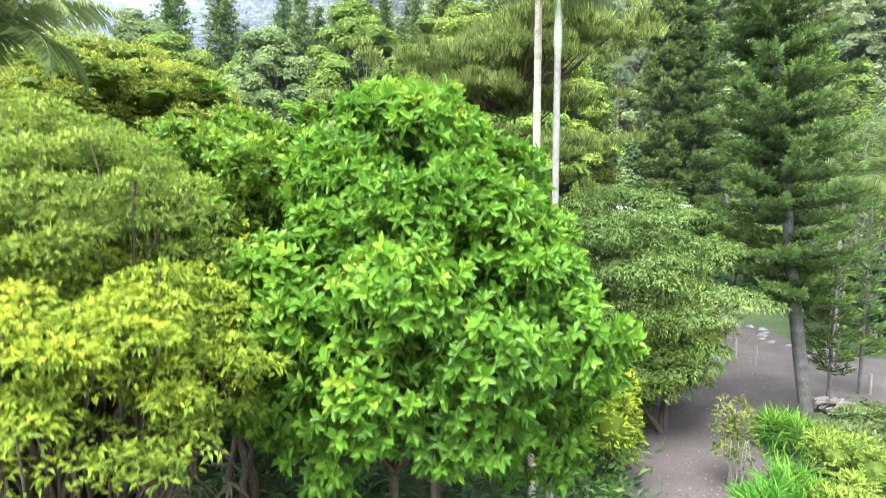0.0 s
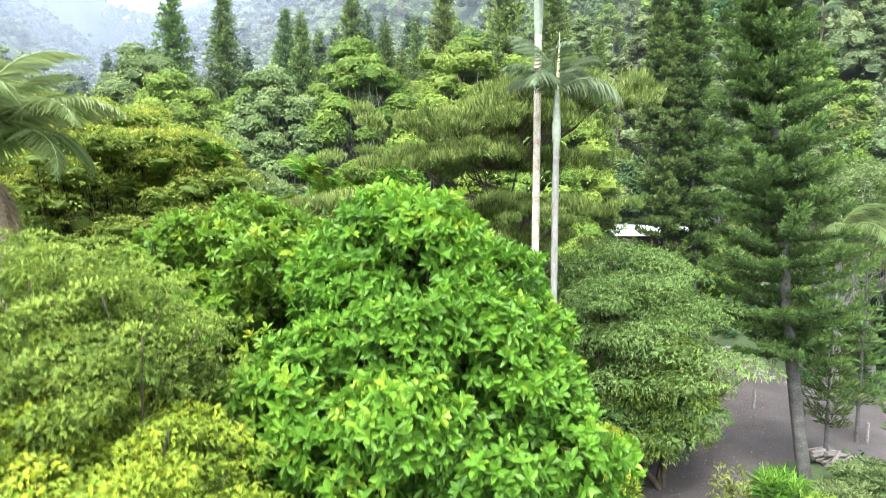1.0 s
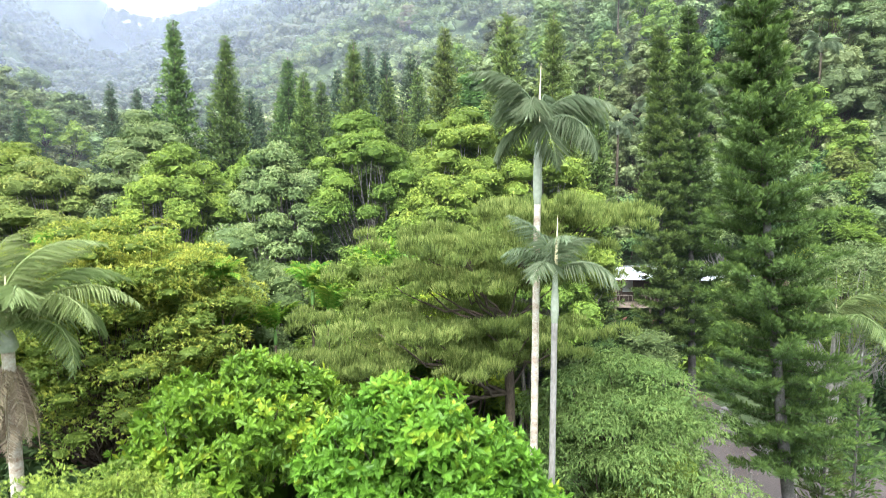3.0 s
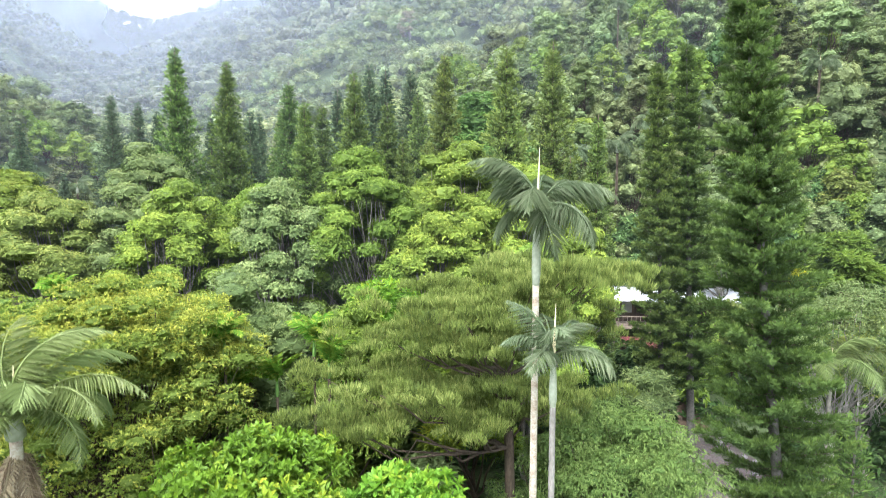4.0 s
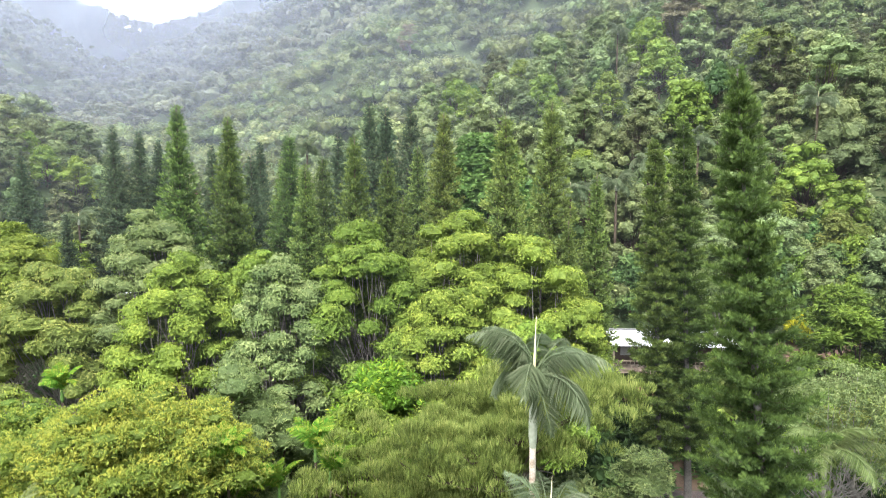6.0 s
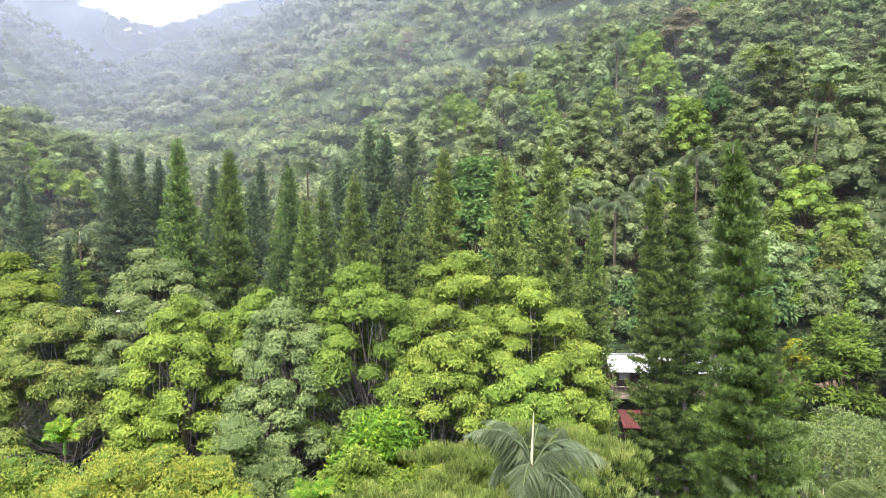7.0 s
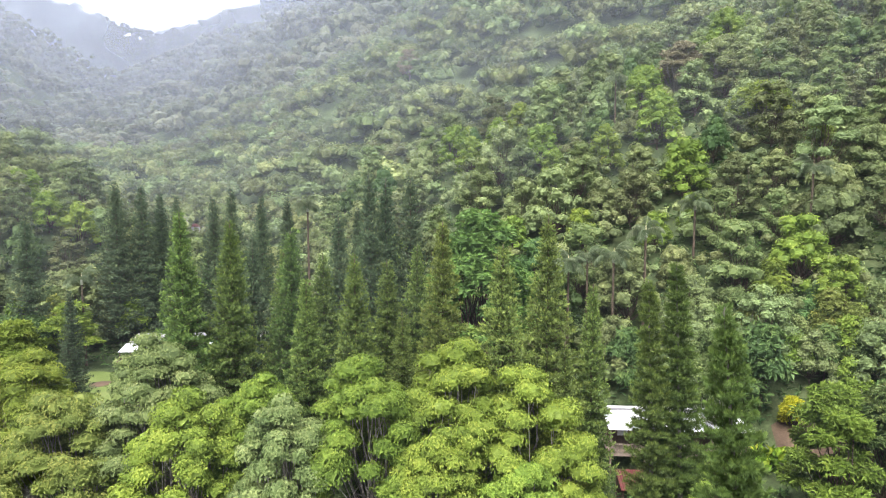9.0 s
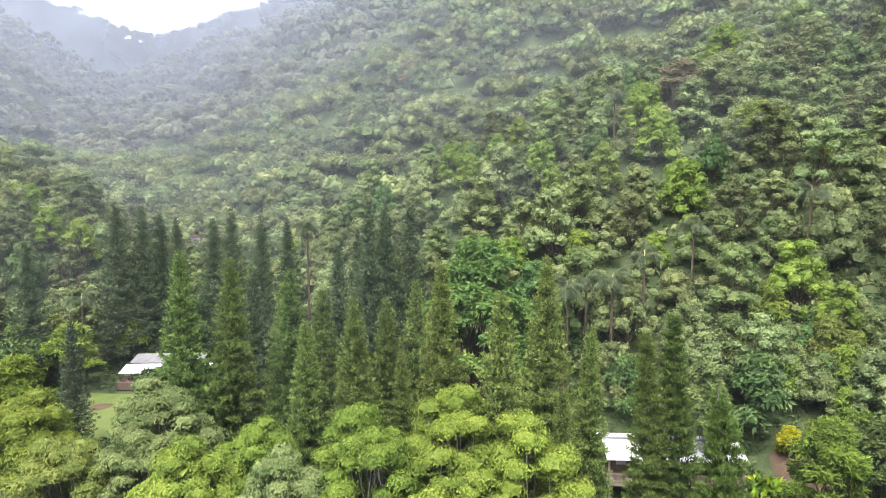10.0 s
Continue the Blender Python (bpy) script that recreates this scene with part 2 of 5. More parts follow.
def blades(P, A, N, L, W, tint, fold=0.2, droop=0.12):
    """Fuller leaves with six corners, for trees close by."""
    n = len(P)
    A = unit(A)
    B = unit(np.cross(A, N))
    U = np.cross(B, A)
    L, W = np.broadcast_to(L, n)[:, None], np.broadcast_to(W, n)[:, None]
    a, b = P + A * L * 0.3, P + A * L * 0.68 - U * L * droop * 0.4
    V = np.stack([P, a + B * W * 0.42 + U * W * fold, b + B * W * 0.46 + U * W * fold, P + A * L - U * L * droop, b - B * W * 0.46 + U * W * fold, a - B * W * 0.42 + U * W * fold], 1).reshape(-1, 3)
    k = np.arange(n)[:, None] * 6
    F = np.concatenate([k + [0, 1, 2], k + [0, 2, 3], k + [0, 3, 4], k + [0, 4, 5]])
    return V, F, np.repeat(np.broadcast_to(tint, n), 6)


def tube(points, radii, sides=7):
    """A tapered limb along points."""
    Pn = np.asarray(points, dtype=float)
    R = np.broadcast_to(radii, len(Pn))
    D = unit(np.gradient(Pn, axis=0))
    ref = np.where(np.abs(D[:, 2:3]) > 0.9, [[1.0, 0, 0]], [[0, 0, 1.0]])
    X = unit(np.cross(D, ref))
    Y = np.cross(D, X)
    a = np.linspace(0, 2 * np.pi, sides, endpoint=False)
    V = (Pn[:, None] + R[:, None, None] * (X[:, None] * np.cos(a)[None, :, None] + Y[:, None] * np.sin(a)[None, :, None])).reshape(-1, 3)
    F = []
    for i in range(len(Pn) - 1):
        for j in range(sides):
            p, q = i * sides + j, i * sides + (j + 1) % sides
            F += [(p, q, q + sides), (p, q + sides, p + sides)]
    e = (len(Pn) - 1) * sides
    F += [(e, e + j, e + j + 1) for j in range(1, sides - 1)]
    return V, np.array(F), np.full(len(V), 0.5)


def bent(a, b, rng, n=5, sag=0.08):
    """Points of a crooked limb from a to b."""
    a, b = np.asarray(a, float), np.asarray(b, float)
    t = np.linspace(0, 1, n)[:, None]
    length = np.linalg.norm(b - a)
    wob = rng.normal(0, sag * length, (n, 3)) * np.sin(np.pi * t)
    rise = np.array([[0, 0, 0.12 * length]]) * np.sin(np.pi * t)
    return a + (b - a) * t + wob * 0.5 - rise


_ico = bmesh.new()
bmesh.ops.create_icosphere(_ico, subdivisions=2, radius=1.0)
ICO_V = np.array([v.co[:] for v in _ico.verts])
ICO_F = np.array([[v.index for v in f.verts] for f in _ico.faces])
_ico.free()
_ico = bmesh.new()
bmesh.ops.create_icosphere(_ico, subdivisions=1, radius=1.0)
SMALL_V = np.array([v.co[:] for v in _ico.verts])
SMALL_F = np.array([[v.index for v in f.verts] for f in _ico.faces])
_ico.free()


def lobe(rng, c, r, rz, n, L, W, droop=0.25, zmin=-0.35, kind="leaf", lift=0.45, shape=0.9, core=0.72, shift=0.0, knobs=10, plain=False, core_tint=0.22, grain=0.13, ruffle=0.32, out=0.7, bumpy=False):
    """One rounded mass of leaves, knobbly, leaf by leaf, round an inner mass tinted dark like shade."""
    d = rng.normal(size=(n, 3))
    d = unit(d)
    d[:, 2] = np.where(d[:, 2] < zmin, -d[:, 2], d[:, 2])
    k = unit(rng.normal(size=(knobs, 3)) + [0, 0, 0.3])
    near = np.max(d @ k.T, axis=1)
    knob = np.clip((near - 0.72) / 0.25, 0, 1)
    rad = (0.80 + 0.24 * knob) * rng.uniform(0.86, 1.05, n)
    P = np.asarray(c) + d * rad[:, None] * [r, r, rz]
    flat = rng.normal(size=(n, 3))
    flat[:, 2] *= 0.4
    if kind == "plume":
        A = unit(d * [0.45, 0.45, 0.1] + flat * 0.25 + [0, 0, 0.75])
        N = unit(flat + d)
    else:
        if out < 0.7:
            flat = flat - d * np.sum(flat * d, axis=1, keepdims=True)
        A = unit(d * out + flat * 0.55 - [0, 0, droop])
        N = unit(d * shape + rng.normal(size=(n, 3)) * ruffle + [0, 0, lift])
    # Knobs carry young leaves; the height term paints top light into the tint.
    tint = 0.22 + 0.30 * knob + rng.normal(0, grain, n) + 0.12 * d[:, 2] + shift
    size = rng.uniform(0.7, 1.25, n)
    make = blades if kind == "blade" else leaves
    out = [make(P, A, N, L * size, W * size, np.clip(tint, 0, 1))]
    if core and bumpy:
        bv, bf = (SMALL_V, SMALL_F) if bumpy == "small" else (ICO_V, ICO_F)
        wob = sum(a * np.sin(bv @ rng.normal(size=3) * f + rng.uniform(0, 6)) for a, f in ((0.14, 3), (0.11, 5), (0.09, 7))) + rng.normal(0, 0.045, len(bv))
        # Hollows of the core are tinted darker, as shade between the leaf bunches.
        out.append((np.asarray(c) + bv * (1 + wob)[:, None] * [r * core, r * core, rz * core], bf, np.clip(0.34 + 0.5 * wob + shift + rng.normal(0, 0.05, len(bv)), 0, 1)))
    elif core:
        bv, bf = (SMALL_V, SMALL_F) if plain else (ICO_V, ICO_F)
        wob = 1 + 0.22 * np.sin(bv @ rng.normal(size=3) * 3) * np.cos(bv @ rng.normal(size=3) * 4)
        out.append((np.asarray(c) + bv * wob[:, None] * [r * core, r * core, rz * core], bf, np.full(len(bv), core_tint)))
    return out


def part(name, me, parent, label="", m=None):
    ob = new(name, me)
    ob.parent = parent
    if m is not None:
        ob.matrix_basis = m
    if label:
        ob["label"] = label
    return ob


def thing(name, label, category, group="", m=None, kind=""):
    ob = tagged(new(name), label, category, group, kind)
    ob.empty_display_size = 0.3
    if m is not None:
        ob.matrix_basis = m
    return ob


def skin(name, pieces, material, smooth=False):
    V, F, T = joined(pieces)
    return mesh_of(name, V, F, material, T, smooth=smooth)


def bm_mesh(name, bm, material):
    me = bpy.data.meshes.new(name)
    bm.to_mesh(me)
    bm.free()
    me.materials.append(material)
    return me


def box(bm, x0, x1, y0, y1, z0, z1, bevel=0.0):
    got = bmesh.ops.create_cube(bm, size=1.0, matrix=Matrix.Translation(((x0 + x1) / 2, (y0 + y1) / 2, (z0 + z1) / 2)) @ Matrix.Diagonal((x1 - x0, y1 - y0, z1 - z0, 1)))
    if bevel:
        edges = {e for v in got["verts"] for e in v.link_edges}
        bmesh.ops.bevel(bm, geom=list(edges), offset=bevel, segments=1, affect="EDGES")
    return bm


def at(x, y, z=None, turn=0.0, size=1.0, lean=(0.0, 0.0)):
    if z is None:
        z = float(height(np.array(x, dtype=float), np.array(y, dtype=float)))
    return Matrix.Translation((x, y, z)) @ Euler((radians(lean[0]), radians(lean[1]), 0)).to_matrix().to_4x4() @ Matrix.Rotation(radians(turn), 4, "Z") @ Matrix.Scale(size, 4)


# ---- the ground: a valley that climbs to a saddle, steep wooded slopes on both sides ----
AXIS = (10.0, 60.0, -0.387, 0.922)


def along(x, y):
    """How far up the valley, and how far to the right of its axis."""
    return (x - AXIS[0]) * AXIS[2] + (y - AXIS[1]) * AXIS[3], (x - AXIS[0]) * AXIS[3] - (y - AXIS[1]) * AXIS[2]


def ease(v, width):
    """0 below 0, then a slope of 1, with a soft start."""
    v = np.maximum(v, 0)
    return v * v / (v + width)


def height(x, y):
    s, d = along(x, y)
    off = d - np.interp(s, [0, 60, 120, 235, 420, 600, 790], [0, -6, -14, -35, -75, -88, -62])
    floor = np.interp(s, [-400, -20, 0, 45, 62, 100, 150, 250, 420, 500, 600, 700, 790, 860, 1200, 4000], [0, 0, 0.8, 4.4, 5.6, 9.5, 17, 38, 72, 94, 124, 164, 206, 196, 90, 0])
    face = 0.42 * x + 0.91 * y
    face = np.interp(face, [-100, 52, 58, 64, 68, 72, 116, 160, 300, 1000], [0, 0, 0.5, 2.2, 5.5, 9, 41, 68, 150, 400])
    low = np.clip((d + 24) / 34, 0, 1)
    low = low * low * (3 - 2 * low)
    near_slope = np.maximum(face - floor, 0) * low
    far_slope = ease(off, 12) * np.interp(s, [60, 150, 250, 420, 560, 640, 800], [0.9, 0.92, 0.86, 0.62, 0.58, 0.56, 0.5])
    gully = 21 * np.exp(-(((s - 98) / 32) ** 2)) * np.clip((off - 8) / 30, 0, 1)
    far_up = np.clip((s - 52) / 60, 0, 1)
    far_up = far_up * far_up * (3 - 2 * far_up)
    right = near_slope * (1 - far_up) + far_slope * far_up - gully
    start = np.interp(s, [0, 55, 84, 150, 190, 380, 430, 700], [66, 64, 22, 20, 74, 70, 15, 15])
    left = ease(-off - start, 15) * np.interp(s, [0, 60, 90, 150, 400, 520, 620, 740], [0.6, 0.8, 1.1, 1.0, 0.8, 0.8, 0.6, 0.34])
    left = np.minimum(left, np.interp(s, [0, 60, 95, 140, 210, 420], [14, 14, 14, 20, 30, 300]))
    far = np.clip((np.hypot(x, y) - 1100) / 1200, 0, 1)
    h = floor + np.minimum(right, 330) * (1 - far) + np.minimum(left, 300) * (1 - far)
    rough = np.clip((np.hypot(x - 4, y - 20) - 110) / 80, 0, 1)
    h = h + rough * (2.2 * np.sin(x * 0.061 + 1.3) * np.cos(y * 0.047) + 3.5 * np.sin(x * 0.021 + y * 0.013) * np.clip(s / 150, 0, 1))
    spur = np.clip((s - 140) / 120, 0, 1) * 7 * np.sin(s * 0.034 + off * 0.018 + 0.8) * np.clip(np.abs(off) / 60, 0, 1)
    return h + spur * (1 - far)


gx = np.sinh(np.linspace(-1, 1, 181) * 4.2) / np.sinh(4.2) * 4200
gy = np.concatenate([np.linspace(-3800, -80, 14), np.linspace(-60, 130, 77), 130 + (np.exp(np.linspace(0.02, 1, 100) * 3.4) - 1) / (np.exp(3.4) - 1) * 4000])
GX, GY = np.meshgrid(gx, gy)
GV = np.stack([GX, GY, height(GX, GY)], -1).reshape(-1, 3)
cols = len(gx)
qi = (np.arange(len(gy) - 1)[:, None] * cols + np.arange(cols - 1)[None]).ravel()
ground = new("ground", mesh_of("ground", GV, np.stack([qi, qi + 1, qi + cols + 1, qi + cols], 1), SOIL, smooth=True))
tagged(ground, "dark leaf-covered forest floor of a mountain valley", "ground", kind="structure")


def patch(name, outline, lift, material, label, kind="structure", step=0.8):
    """A flat sheet with an uneven edge laid on the ground, inside an outline of corners."""
    pts = [Vector((x, y, 0)) for x, y in outline]
    ring = []
    rng = random.Random(name)
    for k, p in enumerate(pts):
        q = pts[(k + 1) % len(pts)]
        n = max(2, int((q - p).length / step))
        for j in range(n):
            v = p.lerp(q, j / n)
            ring.append((v.x + rng.uniform(-0.16, 0.16), v.y + rng.uniform(-0.16, 0.16)))
    bm = bmesh.new()
    f = bm.faces.new([bm.verts.new((x, y, 0)) for x, y in ring])
    bmesh.ops.triangulate(bm, faces=[f])
    for _ in range(3):
        bmesh.ops.subdivide_edges(bm, edges=[e for e in bm.edges if e.calc_length() > 1.6], cuts=1)
        bmesh.ops.triangulate(bm, faces=bm.faces[:])
    for v in bm.verts:
        v.co.z = float(height(np.array(v.co.x), np.array(v.co.y))) + lift
    for f in bm.faces:
        if f.normal.z < 0:
            f.normal_flip()
    return tagged(new(name, bm_mesh(name, bm, material)), label, name.split("_")[-1], kind=kind)


patch("road", [(2.5, 2), (3.6, 10), (5.0, 17), (7.6, 22), (10.3, 28.6), (13.2, 35), (13.6, 41), (18.6, 41), (19.5, 35), (20, 30), (26, 29), (27, 24), (19, 23), (14.2, 22.8), (11.6, 21.8), (10.3, 19), (9.2, 15), (8.2, 8), (7.5, 2)], 0.03, GRAVEL, "greyish-brown gravel track curving between trees")
patch("lawn", [(-49, 70), (-38, 70), (-35, 76), (-36, 82.5), (-49, 82.5)], 0.14, LAWN, "mown sunlit lawn in a clearing")
patch("soil", [(32.5, 54.5), (39.5, 53.5), (40, 57.5), (37, 59.8), (33, 59.5)], 0.14, REDSOIL, "bare reddish soil terrace cut into the slope")
patch("red_path", [(13.6, 41), (18.6, 41), (19, 46), (16, 48), (14, 46)], 0.04, REDSOIL, "reddish bare earth at the end of the track")


# ---- kinds of plants ----
def broadleaf(name, label, seed, H, R, n_lobes, per_lobe, L, W, leaf, bark, m, crown_base=0.45, flat=0.6, trunk_r=0.16, droop=0.25, kind="leaf", group="", category="tree", spread=1.0, shift=0.0, lobe_r=0.42, stems=1, plain=False, top_flat=2.2, ragged=0.18, fine=None):
    """A spreading tree: trunk, crooked limbs, and a crown of separate leafy masses."""
    rng = np.random.default_rng(seed)
    zc, hz = H * (crown_base + 1) / 2, H * (1 - crown_base) / 2
    spots = [(0.0, 0.0, H - R * lobe_r * flat)]
    for k in range(n_lobes - 1):
        a = k * 2.399 + rng.uniform(-0.4, 0.4)
        u = ((k + 0.6) / n_lobes) ** 0.5
        top = H - R * lobe_r * flat - (H * (1 - crown_base) * 0.8) * u ** top_flat
        spots.append((R * (1 - lobe_r * 0.8) * u * spread * math.cos(a), R * (1 - lobe_r * 0.8) * u * spread * math.sin(a), top + rng.uniform(-1.5, 1.0) * hz * ragged))
    wood, foliage = [], []
    fork = H * crown_base * 0.75
    bases = [np.array([rng.normal(0, 0.35), rng.normal(0, 0.35), 0.0]) if stems > 1 else np.zeros(3) for _ in range(stems)]
    tops = [np.array([rng.normal(0, R * 0.12), rng.normal(0, R * 0.12), fork]) for _ in range(stems)]
    for b, t in zip(bases, tops):
        path = bent(b - [0, 0, 0.4], t, rng, 6, 0.04)
        wood.append(tube(path, np.linspace(trunk_r * 1.25, trunk_r * 0.75, 6) / stems ** 0.5, 8))
    for k, c in enumerate(spots):
        r = R * lobe_r * rng.uniform(0.8, 1.2)
        rz = r * flat * rng.uniform(0.85, 1.2)
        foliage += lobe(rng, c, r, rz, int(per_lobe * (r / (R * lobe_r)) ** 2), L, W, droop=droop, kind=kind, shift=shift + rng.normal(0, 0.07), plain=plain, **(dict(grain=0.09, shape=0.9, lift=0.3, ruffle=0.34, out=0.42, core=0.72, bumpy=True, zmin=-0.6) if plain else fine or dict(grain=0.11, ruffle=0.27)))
        t = tops[k % stems]
        kn = 4 if plain else 5
        wood.append(tube(bent(t, np.array(c) - [0, 0, rz * 0.2], rng, kn, 0.1), np.linspace(trunk_r * 0.5, trunk_r * 0.14, kn), 3 if plain else 5))
    ob = thing(name, label, category, group, m)
    part("trunk", skin("trunk", wood, bark, smooth=True), ob)
    part("crown", skin("crown", foliage, leaf), ob)
    return ob


def pine(name, label, seed, H, R, gap, per_branch, piece, leaf, m, base=0.14, nb=6, group="", bend=0.0, trunk_r=0.22, slim=0.34, fork_n=4, cone=0.8, bark=None, fluff=2.2, spray=0, sway=1.4):
    """A tall araucaria: straight grey trunk, whorls of upswept foxtail branches."""
    rng = np.random.default_rng(seed)
    zs = np.linspace(0, H, 14)
    axis = lambda z: np.array([bend * (z / H) ** sway * H, 0.0, z])
    wood = [tube([axis(z) - ([0, 0, 0.4] if z == 0 else [0, 0, 0]) for z in zs], np.interp(zs, [0, H], [trunk_r, 0.03]), 9)]
    pieces, arms = [], []
    z, k = H * base, 0
    while z < H - 0.15:
        u = (z - H * base) / (H * (1 - base))
        reach = R * min(1.0, 0.66 + u * 2.4) * (1 - u) ** cone + 0.06
        for j in range(nb):
            if rng.random() < 0.10:
                continue
            a = 2 * math.pi * (j + 0.5 * (k % 2)) / nb + rng.normal(0, 0.2)
            ln = reach * rng.uniform(0.72, 1.15)
            t = np.linspace(0, 1, fork_n)
            out, side = np.array([math.cos(a), math.sin(a), 0]), np.array([-math.sin(a), math.cos(a), 0])
            dip = rng.uniform(-0.28, 0.02) + 0.30 * u
            up = rng.uniform(0.18, 0.42)
            root = axis(z + rng.normal(0, gap * 0.15))
            spine = root + out * (ln * t)[:, None] + np.array([0, 0, 1]) * (ln * (dip * t + up * t * t))[:, None]
            arms.append(tube(spine, np.linspace(0.03 * ln ** 0.5, 0.006, fork_n), 3))
            if spray:
                n = max(6, int(per_branch * ln / R * 1.2))
                twigs = max(5, int(spray * ln / R))
                st = np.linspace(0.06, 1.0, twigs) + rng.normal(0, 0.02, twigs)
                sg = np.where(np.arange(twigs) % 2, 1.0, -1.0)
                base_at = np.stack([np.interp(st, t, spine[:, i]) for i in range(3)], 1)
                reach_t = (0.14 + 0.34 * np.sin(np.pi * np.clip(st, 0, 1) * 0.8) * ln / 1.6) * rng.uniform(0.7, 1.2, twigs)
                way_t = unit(out * 0.8 + side * (sg * rng.uniform(0.35, 0.9, twigs))[:, None] + np.array([0, 0, 1]) * rng.uniform(0.15, 0.6, twigs)[:, None])
                w = rng.integers(twigs, size=n)
                q = rng.uniform(0, 1, n)
                around = rng.normal(size=(n, 3))
                P = base_at[w] + way_t[w] * (reach_t[w] * q)[:, None] + around * 0.05 * piece / 0.2
                A = unit(way_t[w] * 0.8 + around * 0.45 + [0, 0, 0.25])
                # Outer tips are paler; needles on the upper side are tinted as if lit.
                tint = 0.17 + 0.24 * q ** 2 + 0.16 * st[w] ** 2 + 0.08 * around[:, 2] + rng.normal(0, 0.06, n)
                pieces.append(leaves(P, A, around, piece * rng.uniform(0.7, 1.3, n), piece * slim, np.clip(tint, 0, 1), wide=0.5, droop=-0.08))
                continue
            n = max(5, int(per_branch * ln / R * 1.2))
            s = rng.uniform(0.0, 1.0, n) ** 0.8
            on = np.stack([np.interp(s, t, spine[:, i]) for i in range(3)], 1)
            fat = (0.10 + 0.20 * np.sin(np.pi * np.clip(s, 0, 1)) * min(ln / 1.6, 1.2)) * piece * fluff * min(1.0, 0.3 + ln / 1.3)
            ring = rng.normal(size=(n, 1)) * side * 1.2 + np.array([0, 0, 1]) * (np.abs(rng.normal(size=(n, 1))) * 0.7 - 0.25)
            P = on + ring * fat[:, None] * 0.8
            A = unit(out * 0.75 + ring * 0.7 + np.array([0, 0, 0.55]) + rng.normal(0, 0.25, (n, 3)))
            # Paler towards the tips; the upward term paints light onto the tuft tops.
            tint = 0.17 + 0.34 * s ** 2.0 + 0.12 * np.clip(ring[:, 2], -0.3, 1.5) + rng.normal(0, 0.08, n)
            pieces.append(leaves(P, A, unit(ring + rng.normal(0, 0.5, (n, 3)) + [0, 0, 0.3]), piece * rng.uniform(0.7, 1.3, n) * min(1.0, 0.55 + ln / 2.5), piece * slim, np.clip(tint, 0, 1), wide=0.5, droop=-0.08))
        z += gap * (1 - 0.35 * u) * rng.uniform(0.85, 1.15)
        k += 1
    ob = thing(name, label, "pine tree", group, m)
    part("trunk", skin("trunk", wood, bark or PINEBARK, smooth=True), ob)
    part("branchwork", skin("branchwork", arms, BARK, smooth=True), ob)["kind"] = "stuff"
    part("crown", skin("crown", pieces, leaf), ob)
    return ob


def frond_mesh(seed, L, n, leaf_len, start, bend, material, hang=0.5, width=0.05, yellow=0.0):
    """One feather leaf of a palm along +x, from its base: a curved midrib and two rows of leaflets."""
    rng = np.random.default_rng(seed)
    u = np.linspace(0, 1, 14)
    ang = np.radians(start - bend * u ** 1.2)
    step = L / 13
    mid = np.concatenate([[[0, 0, 0]], np.cumsum(np.stack([np.cos(ang[:-1]) * step, 0 * u[:-1], np.sin(ang[:-1]) * step], 1), 0)])
    rows = [tube(mid, np.linspace(0.028, 0.005, 14) * (L / 2) ** 0.5, 4)]
    for sgn in (-1, 1):
        s = np.linspace(0.14, 1.0, n) + rng.normal(0, 0.004, n)
        on = np.stack([np.interp(s, u, mid[:, i]) for i in range(3)], 1)
        aa = np.interp(s, u, ang)
        fwd = np.stack([np.cos(aa), 0 * aa, np.sin(aa)], 1)
        up = np.stack([-np.sin(aa), 0 * aa, np.cos(aa)], 1)
        ln = leaf_len * np.clip(np.sin(np.pi * (0.12 + 0.86 * s)) * 1.1, 0.25, 1) * rng.uniform(0.85, 1.1, n)
        A = unit(np.array([[0, sgn, 0]]) * 0.8 + fwd * (0.35 + 0.5 * s[:, None]) + up * 0.25 + np.array([[0, 0, -hang]]) * rng.uniform(0.6, 1.3, (n, 1)))
        tint = np.clip(0.45 + rng.normal(0, 0.13, n) + yellow * s, 0, 1)
        rows.append(leaves(on, A, up + rng.normal(0, 0.12, (n, 3)), ln, width, tint, fold=0.15, droop=0.22 * hang, wide=0.35))
    V, F, T = joined(rows)
    return mesh_of("frond", V, F, material, T)


